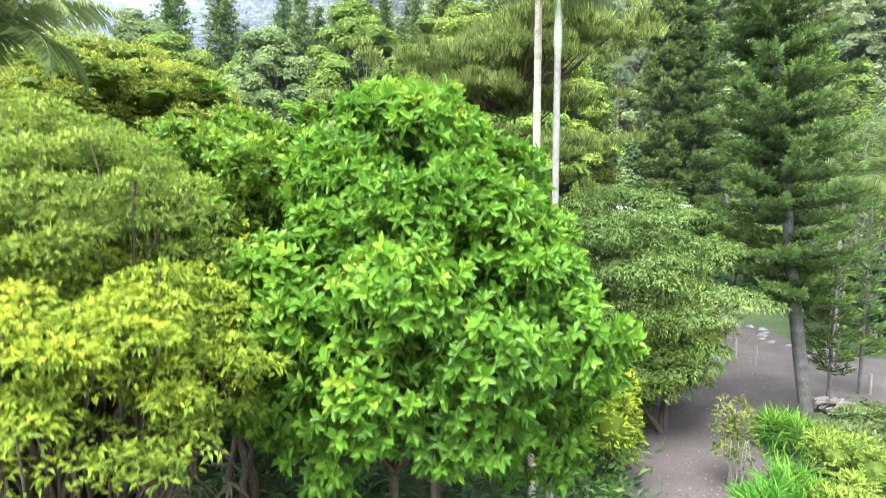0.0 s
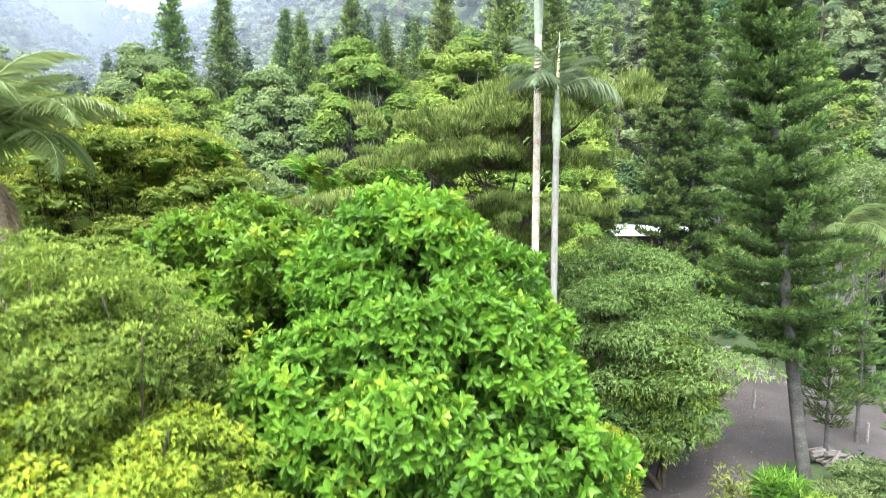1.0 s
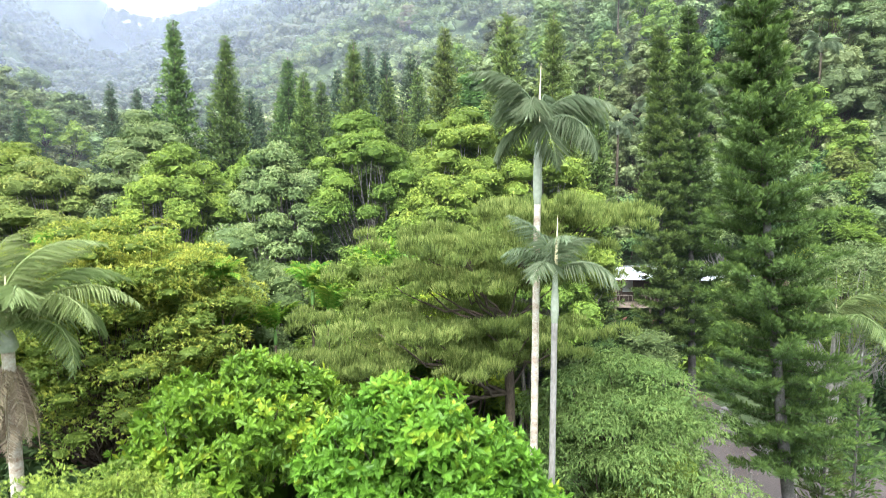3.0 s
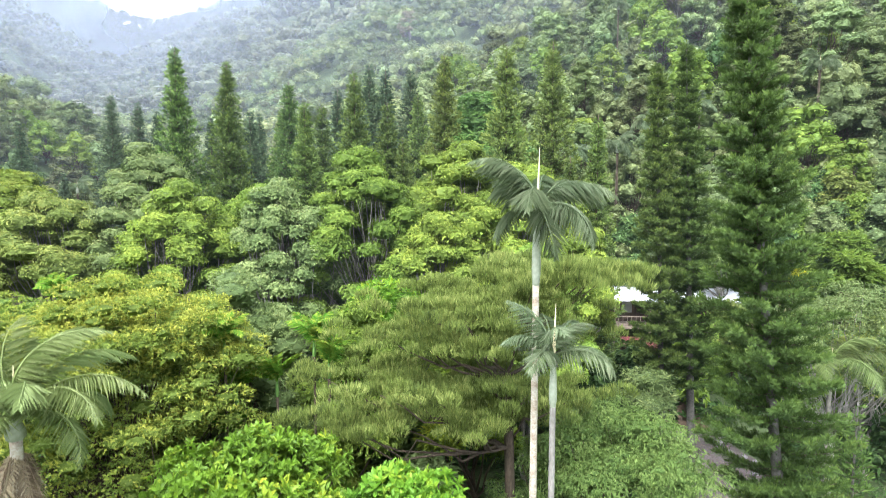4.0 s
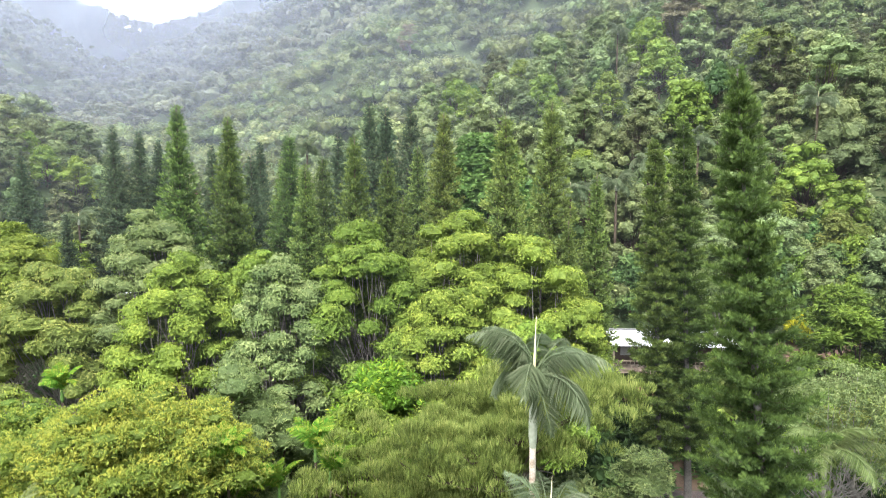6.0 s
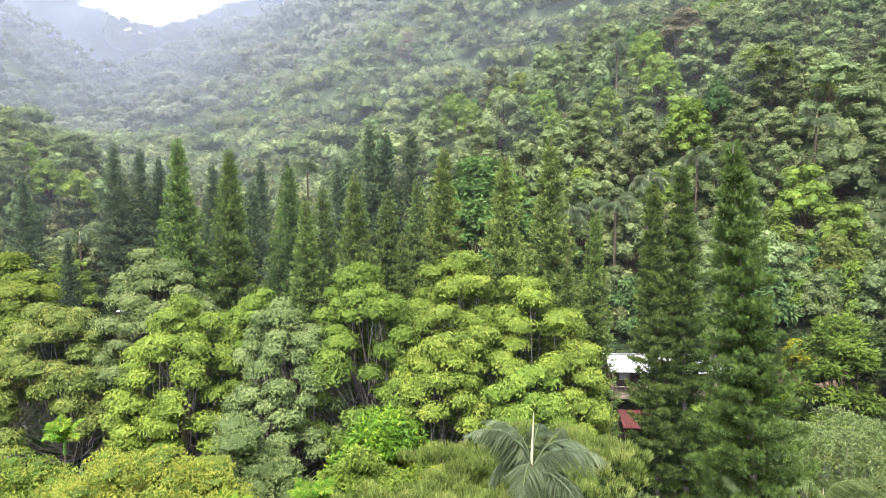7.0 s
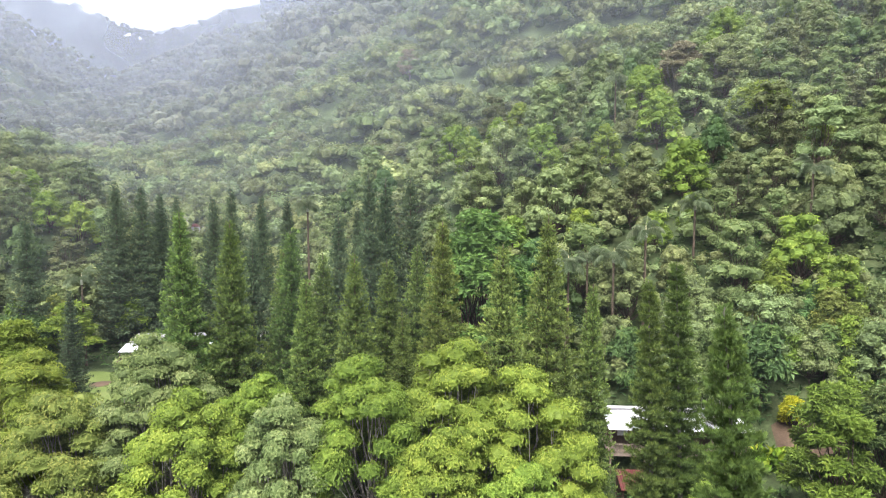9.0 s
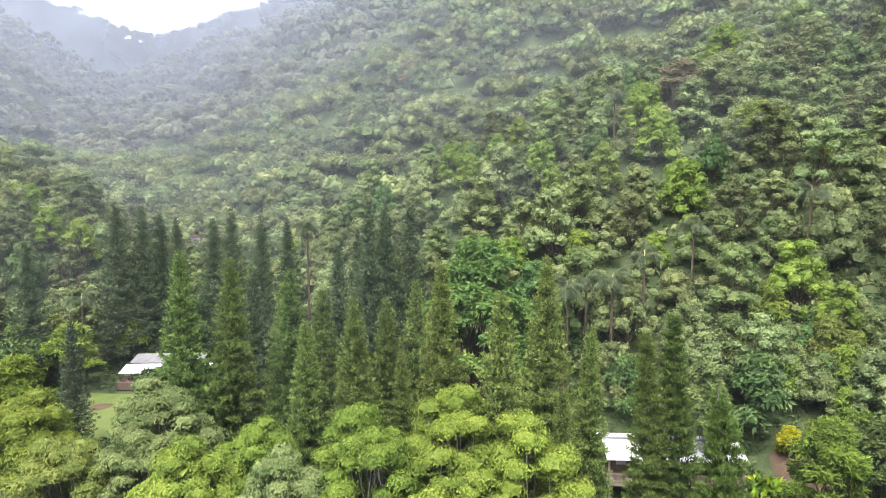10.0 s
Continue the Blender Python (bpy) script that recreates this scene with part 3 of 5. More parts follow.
def palm(name, label, seed, H, fronds, count, m, trunk_r=0.09, shaft=1.0, spear=1.6, group="", bark=None, tilt=(-12, 30), lean=0.0, skirt=0, rings=True, sheath=None, deep=0.4, shaft_r=1.0):
    """A feather palm: ringed trunk, crownshaft, unopened spear and a head of fronds."""
    rng = np.random.default_rng(seed)
    z = np.linspace(-deep, H, 60 if rings else 12)
    r = np.interp(z, [-deep, 0.5, H], [trunk_r * 1.5, trunk_r * 1.1, trunk_r * 0.85]) * (1 + (0.05 * (np.arange(len(z)) % 2) if rings else 0))
    ob = thing(name, label, "palm tree", group, m)
    path = np.stack([lean * (z / H) ** 2, 0 * z, z], 1)
    part("trunk", skin("trunk", [tube(path, r, 10)], bark or PALMBARK, smooth=True), ob)
    top = np.array([lean, 0, H])
    if shaft:
        zz = np.linspace(0, shaft, 8)
        part("crownshaft", skin("crownshaft", [tube(top + np.stack([0 * zz, 0 * zz, zz], 1), shaft_r * trunk_r * np.array([1.0, 1.35, 1.4, 1.3, 1.15, 1.0, 0.85, 0.6]), 10)], sheath or CROWNSHAFT, smooth=True), ob, "green leaf sheath" if sheath else "pale waxy green crownshaft")
    if spear:
        zz = np.linspace(0, spear, 6)
        part("spear", skin("spear", [tube(top + [0, 0, shaft * 0.9] + np.stack([0.03 * zz, 0.02 * zz, zz], 1), np.array([0.05, 0.045, 0.035, 0.025, 0.015, 0.004]), 6)], SPEAR, smooth=True), ob, "unopened straw-coloured leaf spear")
    for k in range(count):
        a = k * 137.5 + rng.uniform(-14, 14)
        q = Matrix.Translation(top + [0, 0, shaft * 0.97]) @ Matrix.Rotation(radians(a), 4, "Z") @ Matrix.Rotation(radians(-rng.uniform(*tilt)), 4, "Y") @ Matrix.Rotation(radians(rng.uniform(-25, 25)), 4, "X") @ Matrix.Scale(rng.uniform(0.85, 1.1), 4)
        part("frond", fronds[k % len(fronds)], ob, m=q)
    for k in range(skirt):
        a = k * 360 / skirt + rng.uniform(-10, 10)
        q = Matrix.Translation(top + [0, 0, -0.1]) @ Matrix.Rotation(radians(a), 4, "Z") @ Matrix.Rotation(radians(rng.uniform(72, 84)), 4, "Y") @ Matrix.Scale(rng.uniform(0.7, 1.0), 4)
        part("dead_frond", DEAD_MESH, ob, "hanging dry brown frond", q)
    return ob


def rosette_tree(name, label, seed, centre, R, RZ, count, leaf, m, H, L=0.25, W=0.1, group=""):
    """A dense rounded tree whose large leaves stand in whorls at the twig ends."""
    rng = np.random.default_rng(seed)
    clumps = 70
    k = np.arange(clumps)
    up = 1 - 1.62 * (k + 0.5) / clumps
    ring = np.sqrt(1 - up ** 2)
    way = unit(np.stack([ring * np.cos(k * 2.399), ring * np.sin(k * 2.399), up], 1) + rng.normal(0, 0.12, (clumps, 3)))
    bulk = R * rng.uniform(0.17, 0.29, clumps)
    wave = 0.08 * np.sin(way @ rng.normal(size=3) * 3.1 + 1.0) + 0.06 * np.sin(way @ rng.normal(size=3) * 5.3)
    heart = np.asarray(centre) + way * (rng.uniform(0.68, 0.82, clumps) + wave * 0.7)[:, None] * [R, R, RZ] * np.stack([1 - 0.4 * np.clip(up, 0, 1), 1 - 0.4 * np.clip(up, 0, 1), 0 * up + 1], 1)
    pick = rng.choice(clumps, count, p=bulk ** 2 / np.sum(bulk ** 2))
    d = unit(rng.normal(size=(count, 3)) + way[pick] * 0.9 + [0, 0, 0.3])
    inner = rng.random(count) < 0.16
    P = heart[pick] + d * (bulk[pick] * rng.uniform(0.72, 1.12, count))[:, None] * [1, 1, 0.85]
    P = np.where(inner[:, None], np.asarray(centre) + (P - np.asarray(centre)) * rng.uniform(0.6, 0.92, (count, 1)), P)
    tone = rng.normal(0, 0.07, clumps)[pick]
    per = 9
    axis = unit(d * 0.8 + rng.normal(0, 0.3, (count, 3)) + [0, 0, 0.3])
    X = unit(np.cross(axis, rng.normal(size=(count, 3))))
    Y = np.cross(axis, X)
    A, Q, N, T = [], [], [], []
    # Light is painted in here: upper whorls paler, inner ones darker, plus random tone.
    lit_tone = 0.37 + tone + 0.10 * d[:, 2] + rng.normal(0, 0.09, count) - 0.12 * inner
    flush = rng.random(count) < 0.03
    for j in range(per):
        a = j * 2.399 + rng.normal(0, 0.25, count)
        open_ = 0.45 + 1.05 * (j / per) + rng.normal(0, 0.15, count)
        out = X * np.cos(a)[:, None] + Y * np.sin(a)[:, None]
        A.append(unit(axis * np.cos(open_)[:, None] + out * np.sin(open_)[:, None] - [0, 0, 0.3]))
        N.append(axis + rng.normal(0, 0.15, (count, 3)))
        Q.append(P - axis * (0.10 * j / per))
        T.append(np.clip(lit_tone + np.where(flush & (j < 4), 0.32, 0) - 0.10 * (j / per) + rng.normal(0, 0.07, count), 0, 1))
    n = per * count
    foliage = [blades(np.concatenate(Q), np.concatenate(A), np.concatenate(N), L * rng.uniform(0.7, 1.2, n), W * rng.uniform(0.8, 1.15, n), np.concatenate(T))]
    # Added inner mass in the darkest tint, standing for shade inside the crown.
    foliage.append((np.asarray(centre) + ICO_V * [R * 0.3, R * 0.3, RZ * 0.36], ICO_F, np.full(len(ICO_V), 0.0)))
    wood = []
    for s in range(4):
        foot = np.array([rng.normal(0, 0.3), rng.normal(0, 0.3), -0.4])
        knee = np.asarray(centre) * [1, 1, 0.55] + rng.normal(0, 0.5, 3)
        wood.append(tube(bent(foot, knee, rng, 6, 0.05), np.linspace(0.12, 0.07, 6), 7))
        for j in range(9):
            i = rng.integers(count)
            wood.append(tube(bent(knee, P[i], rng, 6, 0.08), np.linspace(0.05, 0.012, 6), 5))
    twig = rng.choice(count, min(count, 500), replace=False)
    inward = unit(np.asarray(centre) - P[twig] + rng.normal(0, 0.4, (len(twig), 3)))
    for p, q in zip(P[twig], inward):
        wood.append(tube([p + q * 0.7, p + q * 0.3, p], [0.014, 0.011, 0.006], 3))
    ob = thing(name, label, "tree", group, m)
    part("trunk", skin("trunk", wood, BARK, smooth=True), ob)
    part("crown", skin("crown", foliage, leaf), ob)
    return ob


def pad_tree(name, label, seed, centre, R, RZ, pads, per_pad, L, W, leaf, m, pad_r=0.8, flat=0.28, bark=None, kind="leaf", droop=0.7, group="", shift=0.0, bare=0, core=0.0, extra=()):
    """A tree of flat leafy sprays in layers on spreading limbs."""
    rng = np.random.default_rng(seed)
    foliage, wood = [], []
    c = np.asarray(centre, float)
    knees = [c * [1, 1, 0.5] + rng.normal(0, 0.3, 3) * [1, 1, 0.4] for _ in range(3)]
    for k in knees:
        wood.append(tube(bent([rng.normal(0, 0.2), rng.normal(0, 0.2), -0.4], k, rng, 6, 0.05), np.linspace(0.15, 0.08, 6), 7))
    for i, p in enumerate(extra):
        p = np.asarray(p, float)
        foliage += lobe(rng, p, pad_r, pad_r * flat * 0.7, per_pad, L, W, droop=droop, kind=kind, zmin=-0.25, lift=1.0, shape=0.5, core=0.0, shift=shift + 0.25)
        wood.append(tube(bent(knees[i % 3], p, rng, 5, 0.06), np.linspace(0.05, 0.012, 5), 4))
    for i in range(pads):
        d = unit(rng.normal(size=3) + [0, 0, 0.25])
        if d[2] < -0.45:
            d[2] = -d[2]
        rad = rng.uniform(0.5, 1.03)
        p = c + d * rad * [R, R, RZ]
        r = pad_r * rng.uniform(0.7, 1.35)
        # Higher pads get a lighter tint, as if lit from above.
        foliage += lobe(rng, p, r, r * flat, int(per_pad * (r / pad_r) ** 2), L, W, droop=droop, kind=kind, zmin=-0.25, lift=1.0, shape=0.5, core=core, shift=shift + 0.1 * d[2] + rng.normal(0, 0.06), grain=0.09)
        if i % 4 == 0:
            wood.append(tube(bent(knees[i % 3], p, rng, 5, 0.1), np.linspace(0.05, 0.012, 5), 4))
    for i in range(bare):
        a = rng.uniform(0, 6.28)
        p = c + np.array([math.cos(a) * R * rng.uniform(0.3, 0.9), math.sin(a) * R * rng.uniform(0.3, 0.9), -RZ * rng.uniform(0.2, 0.8)])
        for j in range(3):
            wood.append(tube(bent(p, p + rng.normal(0, 0.5, 3) - [0, 0, 0.7], rng, 5, 0.15), np.linspace(0.022, 0.006, 5), 4))
        wood.append(tube(bent(knees[i % 3], p, rng, 5, 0.1), np.linspace(0.05, 0.02, 5), 4))
    ob = thing(name, label, "tree", group, m)
    part("trunk", skin("trunk", wood, bark or BARK, smooth=True), ob)
    part("crown", skin("crown", foliage, leaf), ob)
    return ob


def shrub(name, label, seed, R, H, n, L, W, leaf, m, stems=6, kind="leaf", group="", bark=None, masses=5, droop=0.1, lift=0.4, core=0.5):
    rng = np.random.default_rng(seed)
    foliage, wood = [], []
    for k in range(masses):
        a = k * 2.399
        u = 0.0 if k == 0 else 0.6
        c = np.array([R * u * math.cos(a), R * u * math.sin(a), H * rng.uniform(0.5, 0.72)])
        foliage += lobe(rng, c, R * 0.55, H * 0.34, n // masses, L, W, droop=droop, kind=kind, zmin=-0.7, core=core, lift=lift)
    for k in range(stems):
        a = rng.uniform(0, 6.28)
        wood.append(tube(bent([0.1 * math.cos(a), 0.1 * math.sin(a), -0.2], [R * 0.5 * math.cos(a), R * 0.5 * math.sin(a), H * 0.6], rng, 5, 0.06), np.linspace(0.03, 0.012, 5), 5))
    ob = thing(name, label, "shrub", group, m)
    for piece in wood:
        part("stem", skin("stem", [piece], bark or BARK, smooth=True), ob)
    part("foliage", skin("foliage", foliage, leaf), ob)
    return ob


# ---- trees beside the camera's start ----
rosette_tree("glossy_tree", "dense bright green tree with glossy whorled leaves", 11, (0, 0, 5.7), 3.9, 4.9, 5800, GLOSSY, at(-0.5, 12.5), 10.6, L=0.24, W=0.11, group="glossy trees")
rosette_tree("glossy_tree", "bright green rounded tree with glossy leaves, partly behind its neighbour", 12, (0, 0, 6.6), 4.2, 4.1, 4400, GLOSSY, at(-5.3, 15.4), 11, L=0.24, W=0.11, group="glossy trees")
pad_tree("muted_tree", "spreading tree with muted light green feathery sprays", 21, (0, 0, 6.6), 3.25, 3.2, 700, 95, 0.115, 0.046, MUTED, at(-6.5, 9.3), pad_r=0.33, flat=0.42, bare=10, core=0.0, droop=0.3, shift=0.02)
pad_tree("lime_tree", "lime-yellow spreading tree with drooping feathery sprays and bare inner twigs", 29, (0, 0, 5.95), 2.7, 1.8, 420, 85, 0.115, 0.046, LIME, at(-5.1, 7.7), pad_r=0.3, flat=0.42, bare=70, core=0.0, droop=0.35, shift=-0.02)
shrub("golden_shrub", "yellow-green leafy shrub at the edge of the gravel track", 31, 1.5, 3.3, 3000, 0.20, 0.09, LIME, at(4.7, 17.6), group="shrubs by the track")
shrub("spindly_shrub", "thin shrub with reddish-green leaves on bare pale stems", 32, 0.6, 2.5, 520, 0.17, 0.075, OLIVE, at(8.3, 16.6), stems=10, bark=PALEBARK, group="shrubs by the track", core=0.0)
for k, (x, y, r, h) in enumerate([(11.6, 16.4, 1.2, 1.5), (13.2, 18.6, 1.2, 1.0), (10.0, 14.2, 1.0, 1.2), (14.8, 20.4, 0.9, 0.9), (13.4, 15.2, 1.5, 1.9)]):
    shrub("roadside_shrub", "soft green feathery shrub beside the track", 33 + k, r, h, 1500, 0.22, 0.06, GREYLEAF if k % 2 else CANOPY, at(x, y), group="shrubs by the track")

for k, (x, y) in enumerate([(8.1, 14.0), (9.2, 14.9), (8.9, 12.9), (11.2, 19.0)]):
    shrub("fern_clump", "bright green clump of long arching fern-like leaves", 240 + k, 0.8, 1.0, 420, 0.6, 0.06, GRASS, at(x, y), stems=4, group="fern clumps", core=0.0, droop=0.0)

# grey feathery tree beside the track, with a low bright limb reaching over it
pad_tree("feathery_tree", "grey-green feathery tree with flat layered sprays over the track", 22, (0, 0, 4.5), 3.8, 4.2, 200, 210, 0.17, 0.052, FEATHER, at(6.2, 21.8), pad_r=0.85, flat=0.34, core=0.2, shift=0.0, extra=[(1.4 + 0.36 * k, -1.4 - 0.30 * k, 4.5 + 0.06 * k + 0.3 * (k % 2)) for k in range(7)] + [(1.0 + 0.4 * k, -2.2 - 0.1 * k, 4.0 + 0.1 * k) for k in range(5)])
pad_tree("feathery_bush", "green feathery bush beside the track", 23, (0, 0, 2.6), 1.9, 2.8, 80, 200, 0.18, 0.055, CANOPY, at(7.6, 20.6), pad_r=0.65, flat=0.4, core=0.3, shift=-0.1, group="feathery bushes")
pad_tree("feathery_bush", "dark green feathery bush hanging over the edge of the track", 28, (0, 0, 2.4), 2.3, 2.4, 80, 190, 0.18, 0.055, FEATHER, at(7.0, 21.4), pad_r=0.75, flat=0.4, core=0.4, shift=-0.05)

# ---- the two large araucarias by the track, and the pair beyond ----
pine("araucaria", "very tall dark green araucaria with a pale grey trunk", 41, 25.3, 2.55, 0.54, 1000, 0.16, PINE, at(13.3, 21.4, turn=0), slim=0.25, spray=17, sway=0.8, fluff=3.4, cone=0.8, base=0.18, nb=6, group="araucarias by the track", bend=-0.127, trunk_r=0.25)
pine("araucaria", "tall slender dark green araucaria beside the track", 42, 25.1, 1.85, 0.66, 430, 0.2, PINE, at(15.2, 36.0), bend=-0.05, sway=1.0, slim=0.3, spray=13, fluff=3.5, cone=0.72, base=0.2, nb=7, group="araucarias by the track", trunk_r=0.26)
pine("araucaria", "tall slender dark green araucaria behind its twin", 43, 24.0, 1.65, 0.66, 380, 0.2, PINE, at(13.4, 36.0), bend=-0.045, sway=1.0, slim=0.3, spray=12, fluff=3.5, cone=0.72, base=0.24, nb=7, group="araucarias by the track", trunk_r=0.22)
for k, (x, y, h) in enumerate([(14.9, 22.9, 6.5), (17.2, 24.5, 8.0), (16.0, 20.0, 7.0)]):
    pine("young_araucaria", "young araucaria with sparse drooping branches", 44 + k, h, 1.1, 0.55, 36, 0.34, PINE, at(x, y), slim=0.2, base=0.22, nb=5, group="young araucarias", trunk_r=0.08)

# ---- palms ----
DEAD_MESH = frond_mesh(50, 2.4, 30, 0.5, 10, 20, DEADFROND, hang=0.2, width=0.06)
ROYAL = [frond_mesh(51 + k, 2.3, 44, 0.8, 44, 105 + 16 * k, FROND, hang=0.95, width=0.045) for k in range(3)]
SMALLER = [frond_mesh(66 + k, 1.8, 34, 0.66, 42, 80 + 18 * k, FROND, hang=0.7, width=0.045) for k in range(3)]
BROAD = [frond_mesh(56 + k, 3.1, 50, 0.9, 48, 95 + 15 * k, FANFROND, hang=0.65, width=0.05) for k in range(3)]
SHORT = [frond_mesh(61 + k, 1.5, 30, 0.46, 62, 75 + 25 * k, BETEL, hang=0.45, width=0.075, yellow=0.2) for k in range(3)]
palm("tall_palm", "slender palm with a pale ringed trunk and arching grey-green fronds", 71, 14.35, ROYAL, 15, at(2.35, 15.5), trunk_r=0.10, shaft=2.0, spear=1.75, group="tall palms", tilt=(-30, 46), shaft_r=0.85)
palm("tall_palm", "slender palm with a white trunk and a small windblown head", 72, 11.55, SMALLER, 10, at(2.62, 14.3), trunk_r=0.085, shaft=1.3, spear=1.4, group="tall palms", bark=PALEBARK, tilt=(-14, 44), shaft_r=0.85)
palm("fan_palm", "large palm with arching fronds and a skirt of dead brown ones", 73, 11.1, BROAD, 17, at(-9.9, 13.4), trunk_r=0.16, shaft=0.5, spear=1.3, skirt=11, tilt=(-18, 52))
areca = palm("areca_palm", "slim areca palm with bright green upright fronds and yellowing tips", 74, 10.6, SHORT, 8, at(-8.1, 21.8), trunk_r=0.06, shaft=0.6, spear=0, group="areca palms", tilt=(-8, 48), rings=False, bark=BARK, sheath=GREENSHAFT)
for x, y, top, turn in [(-5.2, 23.6, 11.6, 40), (-4.5, 23.0, 10.9, 150), (-6.6, 23.2, 10.1, 250), (-8.0, 22.6, 10.0, 80), (-18.0, 27.8, 12.6, 10), (-8.2, 22.2, 8.4, 200)]:
    copy_thing(areca, at(x, y, z=top - 12.0, turn=turn))

# ---- olive pine with plumes of needles on level limbs ----
rng = np.random.default_rng(81)
limbs, plumes = [], []
fork = np.array([0.3, 0, 9.2])
limbs.append(tube(bent([0.6, 0, -0.4], fork, rng, 7, 0.02), np.linspace(0.24, 0.17, 7), 8))
for k in range(65):
    a = k * 2.399 * 1.7 + rng.uniform(-0.3, 0.3)
    u = rng.uniform(0.25, 1.0) ** 0.6
    tier_z, mid_x, half_x = ((13.8, 1.9, 2.1), (12.7, -0.4, 2.8), (11.5, -1.2, 3.5), (9.9, -1.7, 5.2), (8.7, -2.2, 4.6))[k % 5]
    tip = np.array([mid_x + math.cos(a) * half_x * u, math.sin(a) * 3.0 * u, tier_z + rng.normal(0, 0.14)])
    limbs.append(tube(bent(fork + [0, 0, min(tier_z - 10.6, 2.6)], tip, rng, 7, 0.07), np.linspace(0.07, 0.015, 7), 5))
    for j in range(11):
        back = rng.uniform(0.0, 0.45) if j > 6 else 0.0
        root = np.array([mid_x * 0.3, 0, tier_z - 0.5])
        c = tip * (1 - back) + root * back + rng.normal(0, 0.7, 3) * [1.2, 1.0, 0.22]
        plumes += lobe(rng, c, rng.uniform(0.26, 0.52), rng.uniform(0.15, 0.26), 170, 0.26, 0.024, kind="plume", core=0.0, zmin=-0.3, shift=rng.normal(0.0, 0.09))
olive = thing("plume_pine", "wide olive-green pine with upright needle plumes on dark level limbs", "pine tree", m=at(2.0, 21.6))
part("trunk", skin("trunk", limbs, BARK, smooth=True), olive)
part("crown", skin("crown", plumes, PLUME), olive)

# ---- middle ground: yellowing, grey and lime crowns in front of the main canopy ----
pad_tree("yellowing_tree", "wide low tree with yellow-green and golden young leaves", 24, (0, 0, 8.9), 5.4, 4.5, 560, 175, 0.16, 0.066, YELLOWISH, at(-12.2, 21.6), pad_r=0.66, flat=0.5, droop=0.2, core=0.42, shift=0.06)
pad_tree("yellowing_tree", "wide low tree with yellow-green leaves, more olive in the shade", 25, (0, 0, 8.3), 4.4, 4.1, 330, 150, 0.15, 0.06, YELLOWISH, at(-18.5, 23.5), pad_r=0.66, flat=0.5, droop=0.2, core=0.42, shift=0.02)
broadleaf("grey_tree", "rounded grey-green tree with fine leaves", 82, 12.4, 4.4, 52, 330, 0.2, 0.075, GREYLEAF, BARK, at(-9.6, 27.6), crown_base=0.3, droop=0.0, lobe_r=0.22)
broadleaf("pale_tree", "pale yellow-green tree with drooping leaf sprays", 83, 11.8, 3.4, 22, 430, 0.26, 0.10, MUTED, BARK, at(-3.8, 27.2), crown_base=0.35, droop=0.5, lobe_r=0.3)
broadleaf("pale_tree", "low lime-green tree under taller crowns", 84, 10.2, 3.0, 10, 560, 0.34, 0.12, LIME, BARK, at(0.8, 28.0), crown_base=0.3, droop=0.4, shift=-0.12)
broadleaf("dense_bush", "saturated green dense bush below the canopy", 85, 12.0, 3.7, 20, 460, 0.3, 0.13, GLOSSY, BARK, at(-3.2, 31.0), crown_base=0.1, droop=0.3)
broadleaf("grey_tree", "low blue-green shrubby tree in front of the red roof", 86, 7.4, 2.6, 9, 520, 0.24, 0.08, GREYLEAF, BARK, at(10.6, 31.0), crown_base=0.25, shift=-0.1)

# main lobed canopy trees: x, y, top, radius, seed, leaf
MAIN = [
    (-4.8, 36.4, 18.8, 4.3, 91, "c"), (1.0, 38.2, 19.5, 4.6, 92, "c"), (5.4, 37.4, 18.2, 4.6, 93, "c"), (7.6, 37.6, 14.6, 2.7, 94, "c"),
    (-0.5, 33.6, 15.0, 3.4, 95, "c"), (4.6, 33.6, 13.6, 3.6, 96, "c"), (-9.2, 34.6, 16.9, 3.5, 97, "g"), (-15.8, 36.0, 17.0, 4.2, 98, "c"),
    (-19.4, 40.6, 19.3, 4.6, 99, "g"), (-24.5, 37.5, 16.4, 4.4, 100, "o"), (-12.5, 39.5, 17.0, 4.0, 101, "c"), (-30.0, 42.0, 18.0, 4.6, 102, "c"),
]
for x, y, top, r, seed, kind_of in MAIN:
    words = {"c": "broad tree with lobed yellow-green crown and forked pale trunk", "g": "broad tree with domed grey-green crown and pale forked trunk", "o": "olive-green tree with an open crown and pale trunk"}[kind_of]
    broadleaf("canopy_tree", words, seed, top - float(height(np.array(x), np.array(y))), r * 1.17, 84, 300, 0.21, 0.11, {"c": CANOPY, "g": GREYLEAF, "o": OLIVE}[kind_of], GREYBARK, at(x, y, turn=seed * 37), crown_base=0.46, flat=0.56, droop=0.3, group="canopy trees", lobe_r=0.19, trunk_r=0.14, shift=0.04, top_flat=2.0, ragged=0.16, fine=dict(grain=0.1, ruffle=0.26, core=0.74, zmin=-0.5, out=0.3, bumpy=True))

broadleaf("broad_green_tree", "large saturated green tree with a wide domed crown behind the pines", 103, 24.5, 7.2, 44, 210, 0.75, 0.34, BRIGHT, BARK, at(4.5, 67.0), crown_base=0.35, flat=0.5, droop=0.3, shift=-0.12, lobe_r=0.26, trunk_r=0.3)
broadleaf("canopy_tree", "bright yellow-green tree beyond the rest of the canopy", 104, 16.5, 4.8, 26, 300, 0.45, 0.19, CANOPY, PALEBARK, at(-37.0, 51.0), crown_base=0.42, flat=0.52, droop=0.15, group="canopy trees", lobe_r=0.3)
